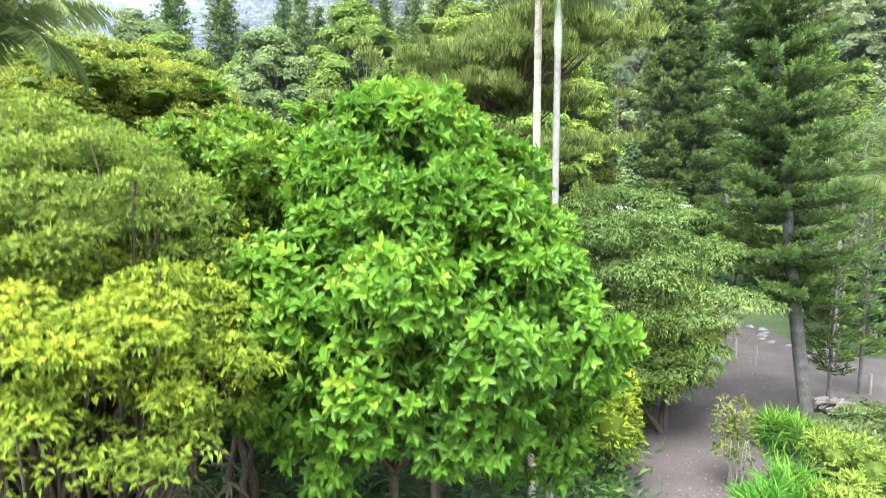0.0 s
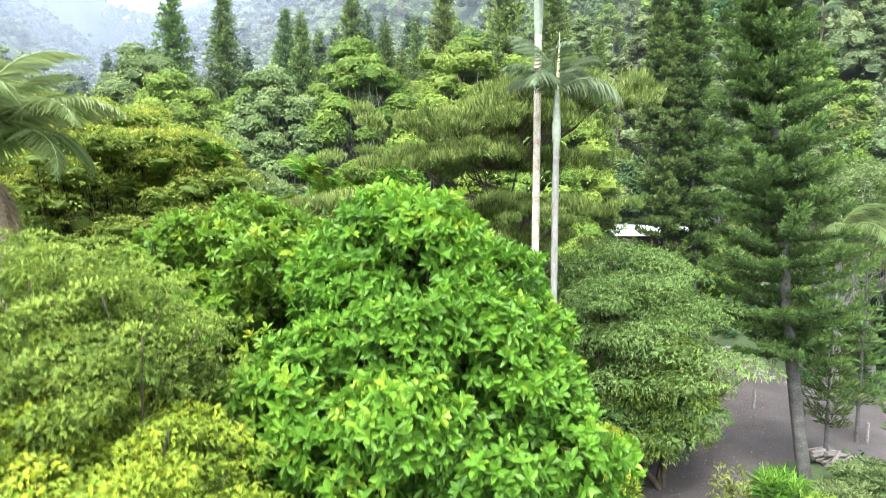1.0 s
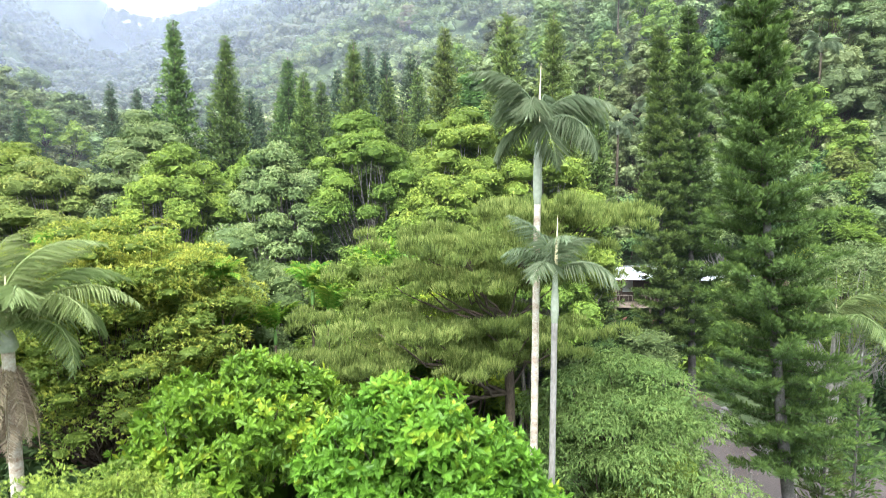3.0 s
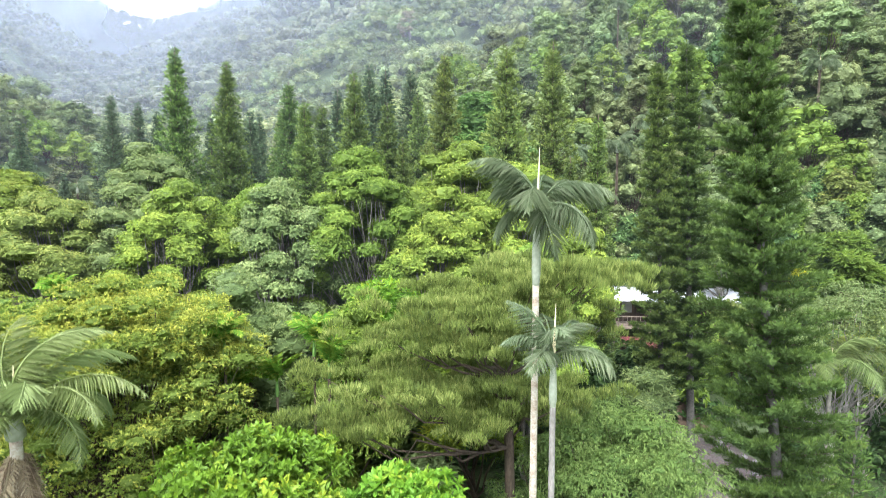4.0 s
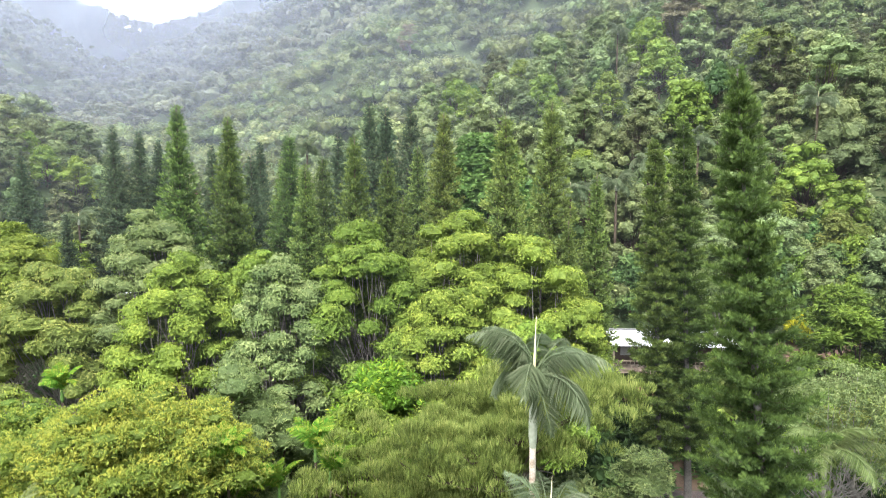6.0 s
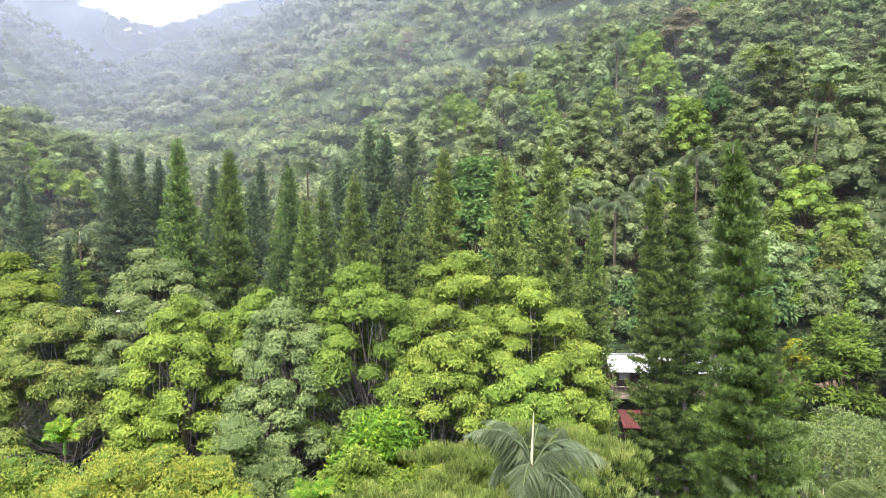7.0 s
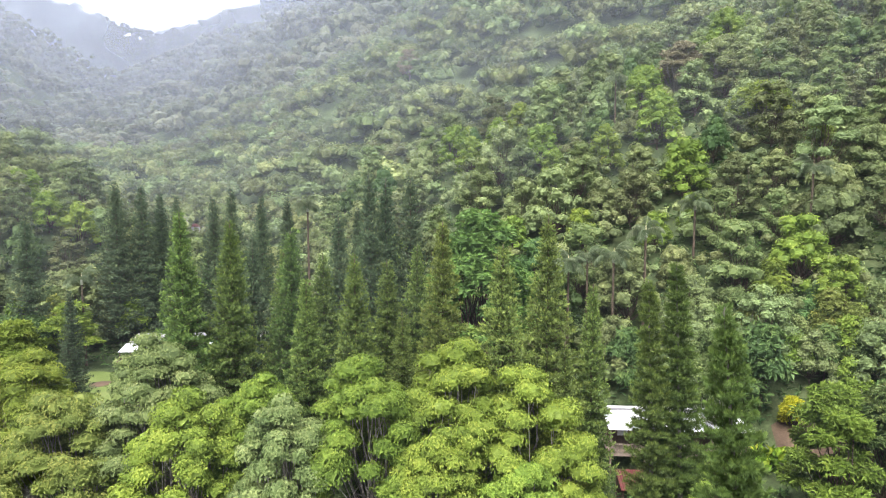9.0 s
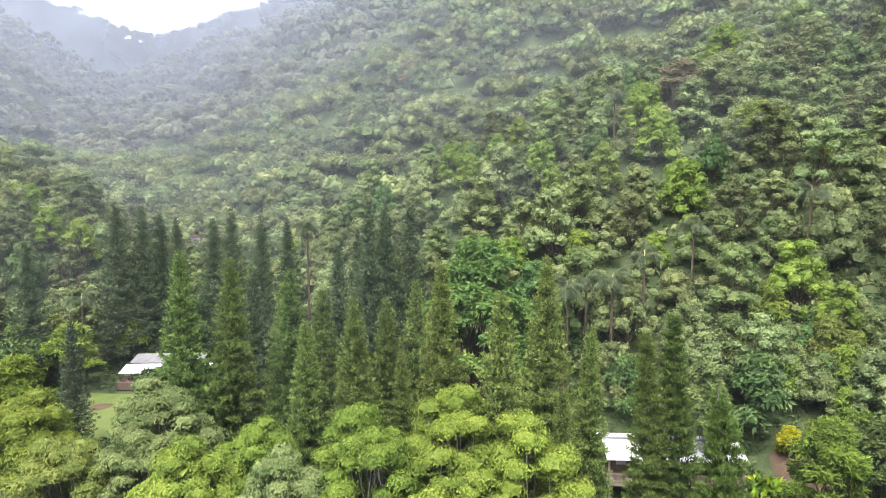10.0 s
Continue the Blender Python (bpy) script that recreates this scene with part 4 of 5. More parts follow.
broadleaf("layered_green_tree", "light green tree in flat tiers beside the lawn", 105, 9.0, 4.0, 16, 160, 0.6, 0.26, CANOPY, BARK, at(-52.0, 83.0), crown_base=0.3, flat=0.25, droop=0.1, lobe_r=0.36)
broadleaf("grey_tree", "pale grey-green tree behind the araucarias", 106, 13.5, 2.8, 18, 200, 0.5, 0.2, GREYLEAF, PALEBARK, at(25.8, 58.0), crown_base=0.4, lobe_r=0.34)
broadleaf("terrace_tree", "rounded mid-green tree below the soil terrace", 107, 12.6, 3.8, 26, 260, 0.5, 0.2, CANOPY, BARK, at(32.5, 49.0), crown_base=0.15, lobe_r=0.32, group="terrace trees", shift=-0.08)
broadleaf("terrace_tree", "dark green tree below the soil terrace", 108, 11.0, 3.8, 24, 260, 0.5, 0.2, DEEP, BARK, at(37.8, 50.5), crown_base=0.15, lobe_r=0.32, group="terrace trees", shift=0.1)

# large single crowns that stand out of the near slope: x, y, top, radius
RUST = leaf_material("rusty_leaf", (0.08, 0.07, 0.04), (0.17, 0.15, 0.085), (0.26, 0.23, 0.13), through_light=0.2, hue=0.01, value=0.1)
for k, (x, y, top, r, leaf, words) in enumerate([
    (51.6, 101.0, 46.8, 5.6, CANOPY, "large bright green tiered tree standing out of the steep slope"),
    (68.5, 103.0, 48.0, 6.6, HILL, "wide umbrella-shaped tree with a forked pale trunk on the slope"),
    (52.0, 116.0, 57.5, 6.0, HILL, "tall flat-topped tree with a pale trunk on the slope"),
    (43.0, 113.5, 56.0, 4.6, RUST, "tree with a rusty brown crown high on the slope"),
    (-12.0, 219.0, 78.0, 4.4, RUST, "reddish-brown tree far up the valley slope"),
]):
    broadleaf("emergent_tree", words, 260 + k, max(8.5, top - float(height(np.array(x), np.array(y)))), r, 46, 150, 0.42, 0.22, leaf, GREYBARK, at(x, y, z=top - max(8.5, top - float(height(np.array(x), np.array(y)))), turn=k * 80), crown_base=0.35, flat=0.5, droop=0.3, group="emergent trees", lobe_r=0.24, trunk_r=0.24, ragged=0.24, plain=True)

# right-hand side: grey open shrubs with bare white branches
pad_tree("open_shrub", "open greyish tree with bare white branches", 26, (0, 0, 8.6), 3.6, 3.4, 80, 130, 0.22, 0.07, GREYLEAF, at(20.4, 31.0), pad_r=0.8, flat=0.4, bark=PALEBARK, bare=20, droop=0.2, group="open grey trees")
pad_tree("open_shrub", "open olive tree with pale twigs", 27, (0, 0, 6.4), 3.2, 2.8, 70, 130, 0.22, 0.07, OLIVE, at(24.5, 34.0), pad_r=0.8, flat=0.4, bark=PALEBARK, bare=14, droop=0.2, group="open grey trees")
low_palm = palm("small_palm", "small palm with drooping grey-green fronds", 75, 8.0, BROAD, 10, at(18.4, 28.2), trunk_r=0.1, shaft=0.6, spear=0.8, group="palms among the shrubs", bark=GREYBARK)

# ---- araucaria grove: x, y, top ----
def grove(seed, count, R, gap, per, piece, leaf, spots, words):
    """Some different trees first, then copies of them, each of its own height."""
    firsts = []
    for k, (x, y, top) in enumerate(spots):
        tall = top - float(height(np.array(x), np.array(y)))
        if k < count:
            firsts.append((pine("araucaria", words, seed + k, tall, R + 0.2 * k, gap, per, piece, leaf, at(x, y), base=0.04, nb=8, group="araucaria grove", trunk_r=0.12, bark=BARK, cone=0.95, slim=0.42, fluff=2.8, fork_n=3, spray=10), tall))
        else:
            ob, full = firsts[k % count]
            copy_thing(ob, at(x, y, turn=k * 77, size=tall / full))


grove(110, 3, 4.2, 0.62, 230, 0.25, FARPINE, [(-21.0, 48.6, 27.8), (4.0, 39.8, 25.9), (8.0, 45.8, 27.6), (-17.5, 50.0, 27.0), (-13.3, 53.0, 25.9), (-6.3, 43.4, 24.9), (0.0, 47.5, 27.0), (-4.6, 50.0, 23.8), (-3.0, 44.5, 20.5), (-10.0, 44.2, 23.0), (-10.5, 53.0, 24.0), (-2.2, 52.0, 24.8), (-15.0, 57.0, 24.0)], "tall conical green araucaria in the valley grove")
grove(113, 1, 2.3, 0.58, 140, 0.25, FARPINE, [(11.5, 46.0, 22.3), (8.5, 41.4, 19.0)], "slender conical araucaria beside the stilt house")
grove(115, 2, 4.2, 0.8, 120, 0.36, SHADEDPINE, [(-8.8, 73.0, 31.4), (-50.0, 93.0, 30.7), (-7.0, 74.5, 31.0), (-4.0, 75.0, 31.0), (-29.0, 97.0, 28.6), (-47.0, 95.0, 30.0), (-45.0, 97.0, 29.0), (-58.5, 85.0, 25.8), (-41.0, 66.0, 18.6), (-33.0, 95.0, 29.6), (-42.0, 96.0, 28.5), (-37.0, 98.0, 28.0), (-23.0, 90.0, 28.4), (-52.0, 97.0, 27.0), (-11.0, 64.0, 27.0), (-19.5, 62.0, 24.5), (-12.0, 86.0, 27.0)], "tall araucaria deeper in the valley, its green darkened as if shaded")

# ---- palms on the slope and by the lawn: x, y, crown height ----
hill_palm = palm("slope_palm", "thin pale-trunked palm rising out of the forest slope", 76, 6.0, ROYAL, 11, at(17.4, 73.0, z=14.8), trunk_r=0.12, shaft=0.7, spear=0.8, group="palms on the slope", rings=False, deep=7.0, tilt=(-40, 40), bark=BARK)
for k, (x, y, top) in enumerate([(20.0, 71.0, 20.2), (24.0, 72.0, 23.0), (31.3, 113.0, 48.0), (46.1, 76.5, 30.6), (33.0, 80.0, 26.0), (-20.0, 90.0, 25.5), (-22.5, 75.0, 12.2), (-51.0, 85.0, 15.5), (14.5, 70.0, 19.5)]):
    copy_thing(hill_palm, at(x, y, z=max(top - 6.8, float(height(np.array(x), np.array(y))) - 3.0), turn=k * 61, size=1.25))

# ---- houses ----
def corrugated(bm, x0, x1, y0, y1, z0, z1, pitch=0.22, depth=0.03, thick=0.03):
    """A sloping sheet roof with ribs that run down the slope."""
    n = int((x1 - x0) / (pitch / 2))
    rows = []
    for y, z in ((y0, z0), (y1, z1)):
        rows.append([bm.verts.new((x0 + (x1 - x0) * k / n, y, z + (depth if k % 2 else 0))) for k in range(n + 1)])
        rows.append([bm.verts.new((x0 + (x1 - x0) * k / n, y, z - thick + (depth if k % 2 else 0))) for k in range(n + 1)])
    for k in range(n):
        bm.faces.new((rows[0][k], rows[0][k + 1], rows[2][k + 1], rows[2][k]))
        bm.faces.new((rows[1][k], rows[3][k], rows[3][k + 1], rows[1][k + 1]))
        bm.faces.new((rows[0][k], rows[1][k], rows[1][k + 1], rows[0][k + 1]))
    return bm


def solid(name, parent, material, *boxes, label="", bevel=0.0):
    bm = bmesh.new()
    for b in boxes:
        box(bm, *b, bevel=bevel)
    return part(name, bm_mesh(name, bm, material), parent, label)


hut = thing("stilt_house", "wooden stilt house with white sheet roof and railed veranda", "house", m=at(20.0, 60.5, z=0.6, turn=-4))
part("roof", bm_mesh("roof", corrugated(bmesh.new(), -3.6, 10.0, -3.2, 0.2, 5.5, 6.3), WHITEROOF), hut, "white corrugated sheet roof")
part("roof", bm_mesh("roof", corrugated(bmesh.new(), -3.6, 10.0, 3.6, 0.2, 5.5, 6.3), WHITEROOF), hut)
solid("ridge_cap", hut, GREYROOF, (-3.6, 10.0, 0.05, 0.35, 6.32, 6.42))
solid("wall", hut, DARKWOOD, (-3.3, 9.7, -0.6, -0.45, 3.0, 6.0))
solid("wall", hut, DARKWOOD, (-3.3, 9.7, 3.2, 3.35, 3.0, 5.5))
solid("wall", hut, DARKWOOD, (-3.3, -3.15, -0.45, 3.2, 3.0, 5.5))
solid("wall", hut, DARKWOOD, (9.55, 9.7, -0.45, 3.2, 3.0, 5.5))
solid("deck", hut, DECKWOOD, (-3.5, 9.9, -3.0, 3.5, 2.75, 2.98))
for x in (-3.3, 0.0, 3.2, 6.4, 9.6):
    solid("post", hut, DECKWOOD, (x - 0.08, x + 0.08, -2.9, -2.74, -0.8, 5.5))
    solid("post", hut, DECKWOOD, (x - 0.08, x + 0.08, 3.2, 3.36, -0.8, 2.74))
solid("top_rail", hut, DECKWOOD, (-3.45, 9.85, -3.0, -2.92, 3.92, 4.0))
solid("bottom_rail", hut, DECKWOOD, (-3.45, 9.85, -3.0, -2.92, 3.2, 3.27))
for k in range(33):
    x = -3.4 + k * 0.41
    solid("baluster", hut, DECKWOOD, (x, x + 0.05, -2.985, -2.935, 2.98, 3.92))
for x in (-2.2, 1.2, 4.4, 7.2):
    solid("window", hut, PLASTER, (x, x + 1.0, -0.64, -0.61, 3.9, 5.0))

shed = thing("red_roofed_shed", "small open shed with a faded red sheet roof", "shed", m=at(17.75, 53.6, z=0.3, turn=-5))
part("roof", bm_mesh("roof", corrugated(bmesh.new(), -1.65, 1.65, -1.5, 1.5, 2.3, 2.9), REDROOF), shed, "faded red corrugated sheet roof")
for x, y in ((-1.5, -1.3), (1.5, -1.3), (-1.5, 1.3), (1.5, 1.3)):
    solid("post", shed, DARKWOOD, (x - 0.06, x + 0.06, y - 0.06, y + 0.06, -0.4, 2.28 if y < 0 else 2.8))
solid("back_wall", shed, DARKWOOD, (-1.6, 1.6, 1.38, 1.44, -0.3, 2.7))

lodge = thing("long_lodge", "long low lodge with pale sheet roof behind the lawn", "house", m=at(-39.9, 87.0, z=5.2, turn=3))
part("roof", bm_mesh("roof", corrugated(bmesh.new(), -6.2, 6.2, -2.6, 0.0, 1.5, 2.1, pitch=0.5), WHITEROOF), lodge, "white sheet lean-to roof")
part("roof", bm_mesh("roof", corrugated(bmesh.new(), -5.8, 4.6, 0.1, 3.0, 2.25, 2.85, pitch=0.5), GREYROOF), lodge, "stained grey sheet roof")
solid("wall", lodge, PLASTER, (-5.4, 4.2, 0.2, 0.35, -0.5, 2.2))
solid("wall", lodge, PLASTER, (-5.4, 4.2, 2.7, 2.85, -0.5, 2.7))
solid("plinth", lodge, DARKWOOD, (-6.4, 6.4, -3.0, 0.15, -0.8, 0.3))
for k in range(9):
    x = -6.0 + k * 1.5
    solid("post", lodge, DARKWOOD, (x - 0.06, x + 0.06, -2.5, -2.38, 0.3, 1.5))

dome = thing("vaulted_shelter", "pale vaulted sheet shelter among the pines", "shelter", m=at(-25.3, 92.0, z=6.9, turn=10))
bm = bmesh.new()
arcs = []
for y in (-3.0, 3.0):
    for r in (2.4, 2.34):
        arcs.append([bm.verts.new((r * math.cos(math.pi * k / 16), y, 1.4 + r * math.sin(math.pi * k / 16))) for k in range(17)])
for k in range(16):
    bm.faces.new((arcs[0][k], arcs[2][k], arcs[2][k + 1], arcs[0][k + 1]))
    bm.faces.new((arcs[1][k], arcs[1][k + 1], arcs[3][k + 1], arcs[3][k]))
    bm.faces.new((arcs[0][k], arcs[0][k + 1], arcs[1][k + 1], arcs[1][k]))
    bm.faces.new((arcs[2][k], arcs[3][k], arcs[3][k + 1], arcs[2][k + 1]))
part("roof", bm_mesh("roof", bm, GREYROOF), dome)
for x in (-2.35, 2.35):
    solid("wall", dome, PLASTER, (x - 0.05, x + 0.05, -3.0, 3.0, -3.0, 1.4))

for x, y, z, w, mat_roof, words in [(-80.0, 187.0, 21.3, 4.6, WHITEROOF, "far hut with a white roof up the valley"), (-68.0, 170.0, 17.6, 4.0, REDROOF, "far brownish hut up the valley")]:
    hut_far = thing("far_hut", words, "house", "far huts", at(x, y, z=z))
    part("roof", bm_mesh("roof", corrugated(bmesh.new(), -w / 2, w / 2, -2.0, 0.0, 1.8, 2.5, pitch=0.6), mat_roof), hut_far)
    part("roof", bm_mesh("roof", corrugated(bmesh.new(), -w / 2, w / 2, 2.0, 0.0, 1.8, 2.5, pitch=0.6), mat_roof), hut_far)
    solid("wall", hut_far, PLASTER, (-w / 2 + 0.2, w / 2 - 0.2, -1.8, 1.8, -2.5, 1.8))

for x, y, r in [(-45.5, 78.5, 1.7), (-40.5, 79.6, 1.5), (-46.5, 73.0, 1.4)]:
    wob = 1 + 0.12 * np.sin(ICO_V @ np.array([3.0, 2.0 + x * 0.1, 1.0]))
    tagged(new("soil_bed", mesh_of("soil_bed", ICO_V * wob[:, None] * [r, r * 0.8, 0.28], ICO_F, REDSOIL, smooth=True)), "low mound of bare brown soil on the lawn", "soil bed", "soil beds").matrix_basis = at(x, y)

# ---- things along the track ----
pile = thing("log_pile", "heap of cut grey logs beside the araucaria trunk", "log pile", m=at(14.9, 22.4, turn=20))
rng = np.random.default_rng(121)
for k in range(26):
    ln, r = rng.uniform(0.7, 1.2), rng.uniform(0.05, 0.10)
    row = k % 9
    up = 0.08 + 0.16 * (k // 9)
    V, F, T = tube([(-ln / 2, 0, 0), (0, 0, 0.01), (ln / 2, 0, 0)], [r, r * 0.97, r * 0.92], 8)
    F = np.concatenate([F, [(0, j + 1, j) for j in range(1, 7)]])
    part("log", mesh_of("log", V, F, LOGEND), pile, m=Matrix.Translation((rng.uniform(-0.25, 0.25), -0.85 + row * 0.21 + rng.uniform(-0.05, 0.05), up)) @ Euler((0, rng.uniform(-0.2, 0.2), rng.uniform(-0.5, 0.5))).to_matrix().to_4x4())

stake = None
for x, y, h in [(14.9, 28.4, 1.0), (14.6, 29.8, 1.1), (17.6, 24.4, 0.9), (16.4, 27.2, 1.2)]:
    if stake is None:
        stake = tagged(new("wooden_stake", mesh_of("wooden_stake", *tube([(0, 0, -0.2), (0.01, 0, 0.5), (0.02, 0.01, 1.0)], [0.07, 0.065, 0.055], 8)[:2], PALEBARK)), "short weathered wooden stake beside the track", "post", "stakes by the track")
        stake.matrix_basis = at(x, y)
    else:
        copy_thing(stake, at(x, y, turn=x * 50, size=h))

rng = np.random.default_rng(122)
for k in range(14):
    wob = 1 + 0.2 * np.sin(ICO_V @ rng.normal(size=3) * 2.5) + 0.12 * np.sin(ICO_V @ rng.normal(size=3) * 5)
    x, y = 13.9 + k * 0.32 + rng.uniform(-0.2, 0.2), 33.2 + 3.2 * math.sin(k * 0.35) * 0.4 + rng.uniform(-0.2, 0.2)
    s = rng.uniform(0.12, 0.28)
    tagged(new("edging_stone", mesh_of("edging_stone", ICO_V * wob[:, None] * [s * 1.3, s, s * 0.7], ICO_F, STONE)), "rounded grey stone edging the track", "stone", "edging stones").matrix_basis = at(18.6 + 0.6 * math.sin(k), 30.0 + k * 0.75)

broadleaf("golden_tree", "small golden-yellow tree on the bare soil terrace", 131, 3.5, 1.25, 8, 170, 0.4, 0.17, GOLD, BARK, at(34.6, 58.6), crown_base=0.2)
for k, (x, y, r, h) in enumerate([(35.5, 66.0, 1.8, 2.2), (38.5, 65.2, 2.0, 2.4), (41.0, 63.6, 2.0, 2.6), (32.6, 66.6, 1.7, 2.0), (41.4, 59.4, 1.9, 2.2), (42.2, 56.4, 2.0, 2.4), (30.2, 65.2, 1.6, 2.0), (29.6, 61.5, 1.4, 1.8)]):
    shrub("terrace_bush", "green bush at the back edge of the bare soil terrace", 230 + k, r, h, 700, 0.45, 0.2, (HILL, CANOPY, DEEP)[k % 3], at(x, y), group="terrace bushes")
big_leaf = shrub("large_leaved_shrub", "low shrub with very large bright leaves on bare soil", 132, 1.3, 1.6, 90, 1.1, 0.55, GLOSSY, at(31.5, 56.5), stems=5)

# ---- trees that fill the valley floor between the named ones ----
FILL = []
for k, (leaf, words) in enumerate([(DEEP, "shaded deep green understorey tree"), (CANOPY, "young yellow-green broadleaf tree"), (GREYLEAF, "small grey-green broadleaf tree"), (OLIVE, "small olive-green broadleaf tree")]):
    FILL.append(broadleaf("understorey_tree", words, 140 + k, 7.0, 2.7, 9, 130, 0.60, 0.27, leaf, BARK, at((-7.5, 19.0, -14.0, 24.0)[k], (30.5, 45.0, 31.0, 50.0)[k]), crown_base=0.2, flat=0.75, droop=0.35, group="understorey trees", lobe_r=0.44, trunk_r=0.1, plain=True))


def kept_clear(x, y):
    """Open ground: the track, the lawn, the terrace, the houses and the sight to them, and the space round the start."""
    on_track = -3.0 < x - (3.0 + max(0.0, y - 8) * 0.42) < 7.0 and y < 44
    yard = 12 < x < 28 and 18 < y < 31
    lawn = -55 < x < -33 and 56 < y < 92
    house = 12.5 < x < 27 and 42 < y < 66
    terrace = 30 < x < 40.5 and 46 < y < 60.5
    shelter = -30 < x < -21 and 74 < y < 96
    start = y < 17 and -9.5 < x < 9
    return on_track or yard or lawn or house or terrace or shelter or start


rng = np.random.default_rng(150)
taken = []
for k in range(1400):
    y = rng.uniform(9, 100)
    x = rng.uniform(-0.82 * y - 4, 0.82 * y + 4)
    s, d = along(x, y)
    if kept_clear(x, y) or 0.42 * x + 0.91 * y > 72 and d > -12 or (y < 36 and -14 < x < 6 and y > 17 and rng.random() < 0.5):
        continue
    gap = 2.4 if y < 45 else 3.0
    if any((x - a) ** 2 + (y - b) ** 2 < gap ** 2 for a, b in taken):
        continue
    taken.append((x, y))
    tall = rng.uniform(0.7, 1.15) * (0.85 if y < 30 else 1.0 if y < 48 else 1.25)
    copy_thing(FILL[int(rng.choice(4, p=[0.62, 0.14, 0.12, 0.12]))], at(x, y, turn=rng.uniform(0, 360), size=tall))
    if len(taken) >= 95:
        break

for k, (x, y) in enumerate([(36.5, 67.6), (40.2, 66.2), (43.6, 63.6), (33.2, 69.0), (38.6, 70.4), (42.6, 68.2), (44.6, 59.6), (45.4, 55.6), (42.0, 62.0), (48.5, 60.5), (30.0, 70.5), (47.0, 66.0), (36.8, 62.6), (39.6, 62.0), (41.8, 65.0), (38.4, 65.2), (34.4, 63.4), (42.6, 60.2), (33.8, 66.2), (36.2, 65.0), (40.6, 59.6)]):
    copy_thing(FILL[(1, 0, 3, 2)[k % 4]], at(x, y, turn=k * 50, size=0.6 + 0.07 * (k % 5)))

for k, (x, y) in enumerate([(-9.4, 17.6), (-12.0, 18.2), (-7.4, 18.6), (-14.6, 17.4)]):
    copy_thing(FILL[0], at(x, y, turn=k * 70, size=0.8))

# ---- the near slopes, tree by tree ----
KINDS = [(HILL, 9.0, 3.9, 0.36, 0.6, "broadleaf tree with lobed mid-green crown on the steep slope"), (HILL, 10.5, 4.2, 0.33, 0.5, "broad umbrella-shaped tree on the steep slope"), (DEEP, 8.0, 3.6, 0.38, 0.8, "dark green domed tree on the steep slope"), (CANOPY, 8.5, 3.6, 0.36, 0.6, "light yellow-green tree on the steep slope"), (HILL, 7.0, 3.8, 0.42, 0.7, "low vine-covered tree on the steep slope"), (GREYLEAF, 9.0, 3.6, 0.36, 0.55, "grey-green tree on the steep slope")]


def slope_trees(seed, spots, cards, L, W):
    """The six kinds, each built once for this distance and then copied."""
    rng = np.random.default_rng(seed)
    made = {}
    for x, y in spots:
        k = int(rng.choice(6, p=[0.28, 0.16, 0.10, 0.16, 0.18, 0.12]))
        m = at(x, y, turn=rng.uniform(0, 360), size=rng.uniform(0.65, 1.2) if k in made else 1.0)
        if k in made:
            copy_thing(made[k], m)
        else:
            leaf, h, r, lr, fl, words = KINDS[k]
            made[k] = broadleaf("slope_tree", words, seed + k, h, r, 34, cards, L, W, leaf, BARK, m, crown_base=0.15, flat=fl * 1.3, ragged=0.3, droop=0.35, group="slope trees", lobe_r=lr * 0.74, trunk_r=0.14, plain=True)


rng = np.random.default_rng(170)
done = []
for k in range(6000):
    y = rng.uniform(36, 145)
    x = rng.uniform(-0.84 * y - 6, 0.84 * y + 6)
    s, d = along(x, y)
    on_right = 0.42 * x + 0.91 * y > 70 and d > -12
    if not (on_right or d < -64 or s > 62 or (s > 56 and d < -30)) or kept_clear(x, y):
        continue
    if any((x - a) ** 2 + (y - b) ** 2 < 4.6 ** 2 for a, b in done):
        continue
    done.append((x, y))
    if len(done) >= 290:
        break
slope_trees(160, [p for p in done if p[1] < 88], 76, 0.32, 0.19)
slope_trees(165, [p for p in done if p[1] >= 88], 44, 0.44, 0.27)


# ---- the farther forest, as one mass for each distance ----
def in_sight(x, y, top):
    """Whether a crown can be seen from the air over the clearing, or lies behind a ridge."""
    t = np.linspace(0.25, 0.97, 40)
    return bool(np.all(33 + (top - 33) * t > height(x * t, y * t) - 24.0))


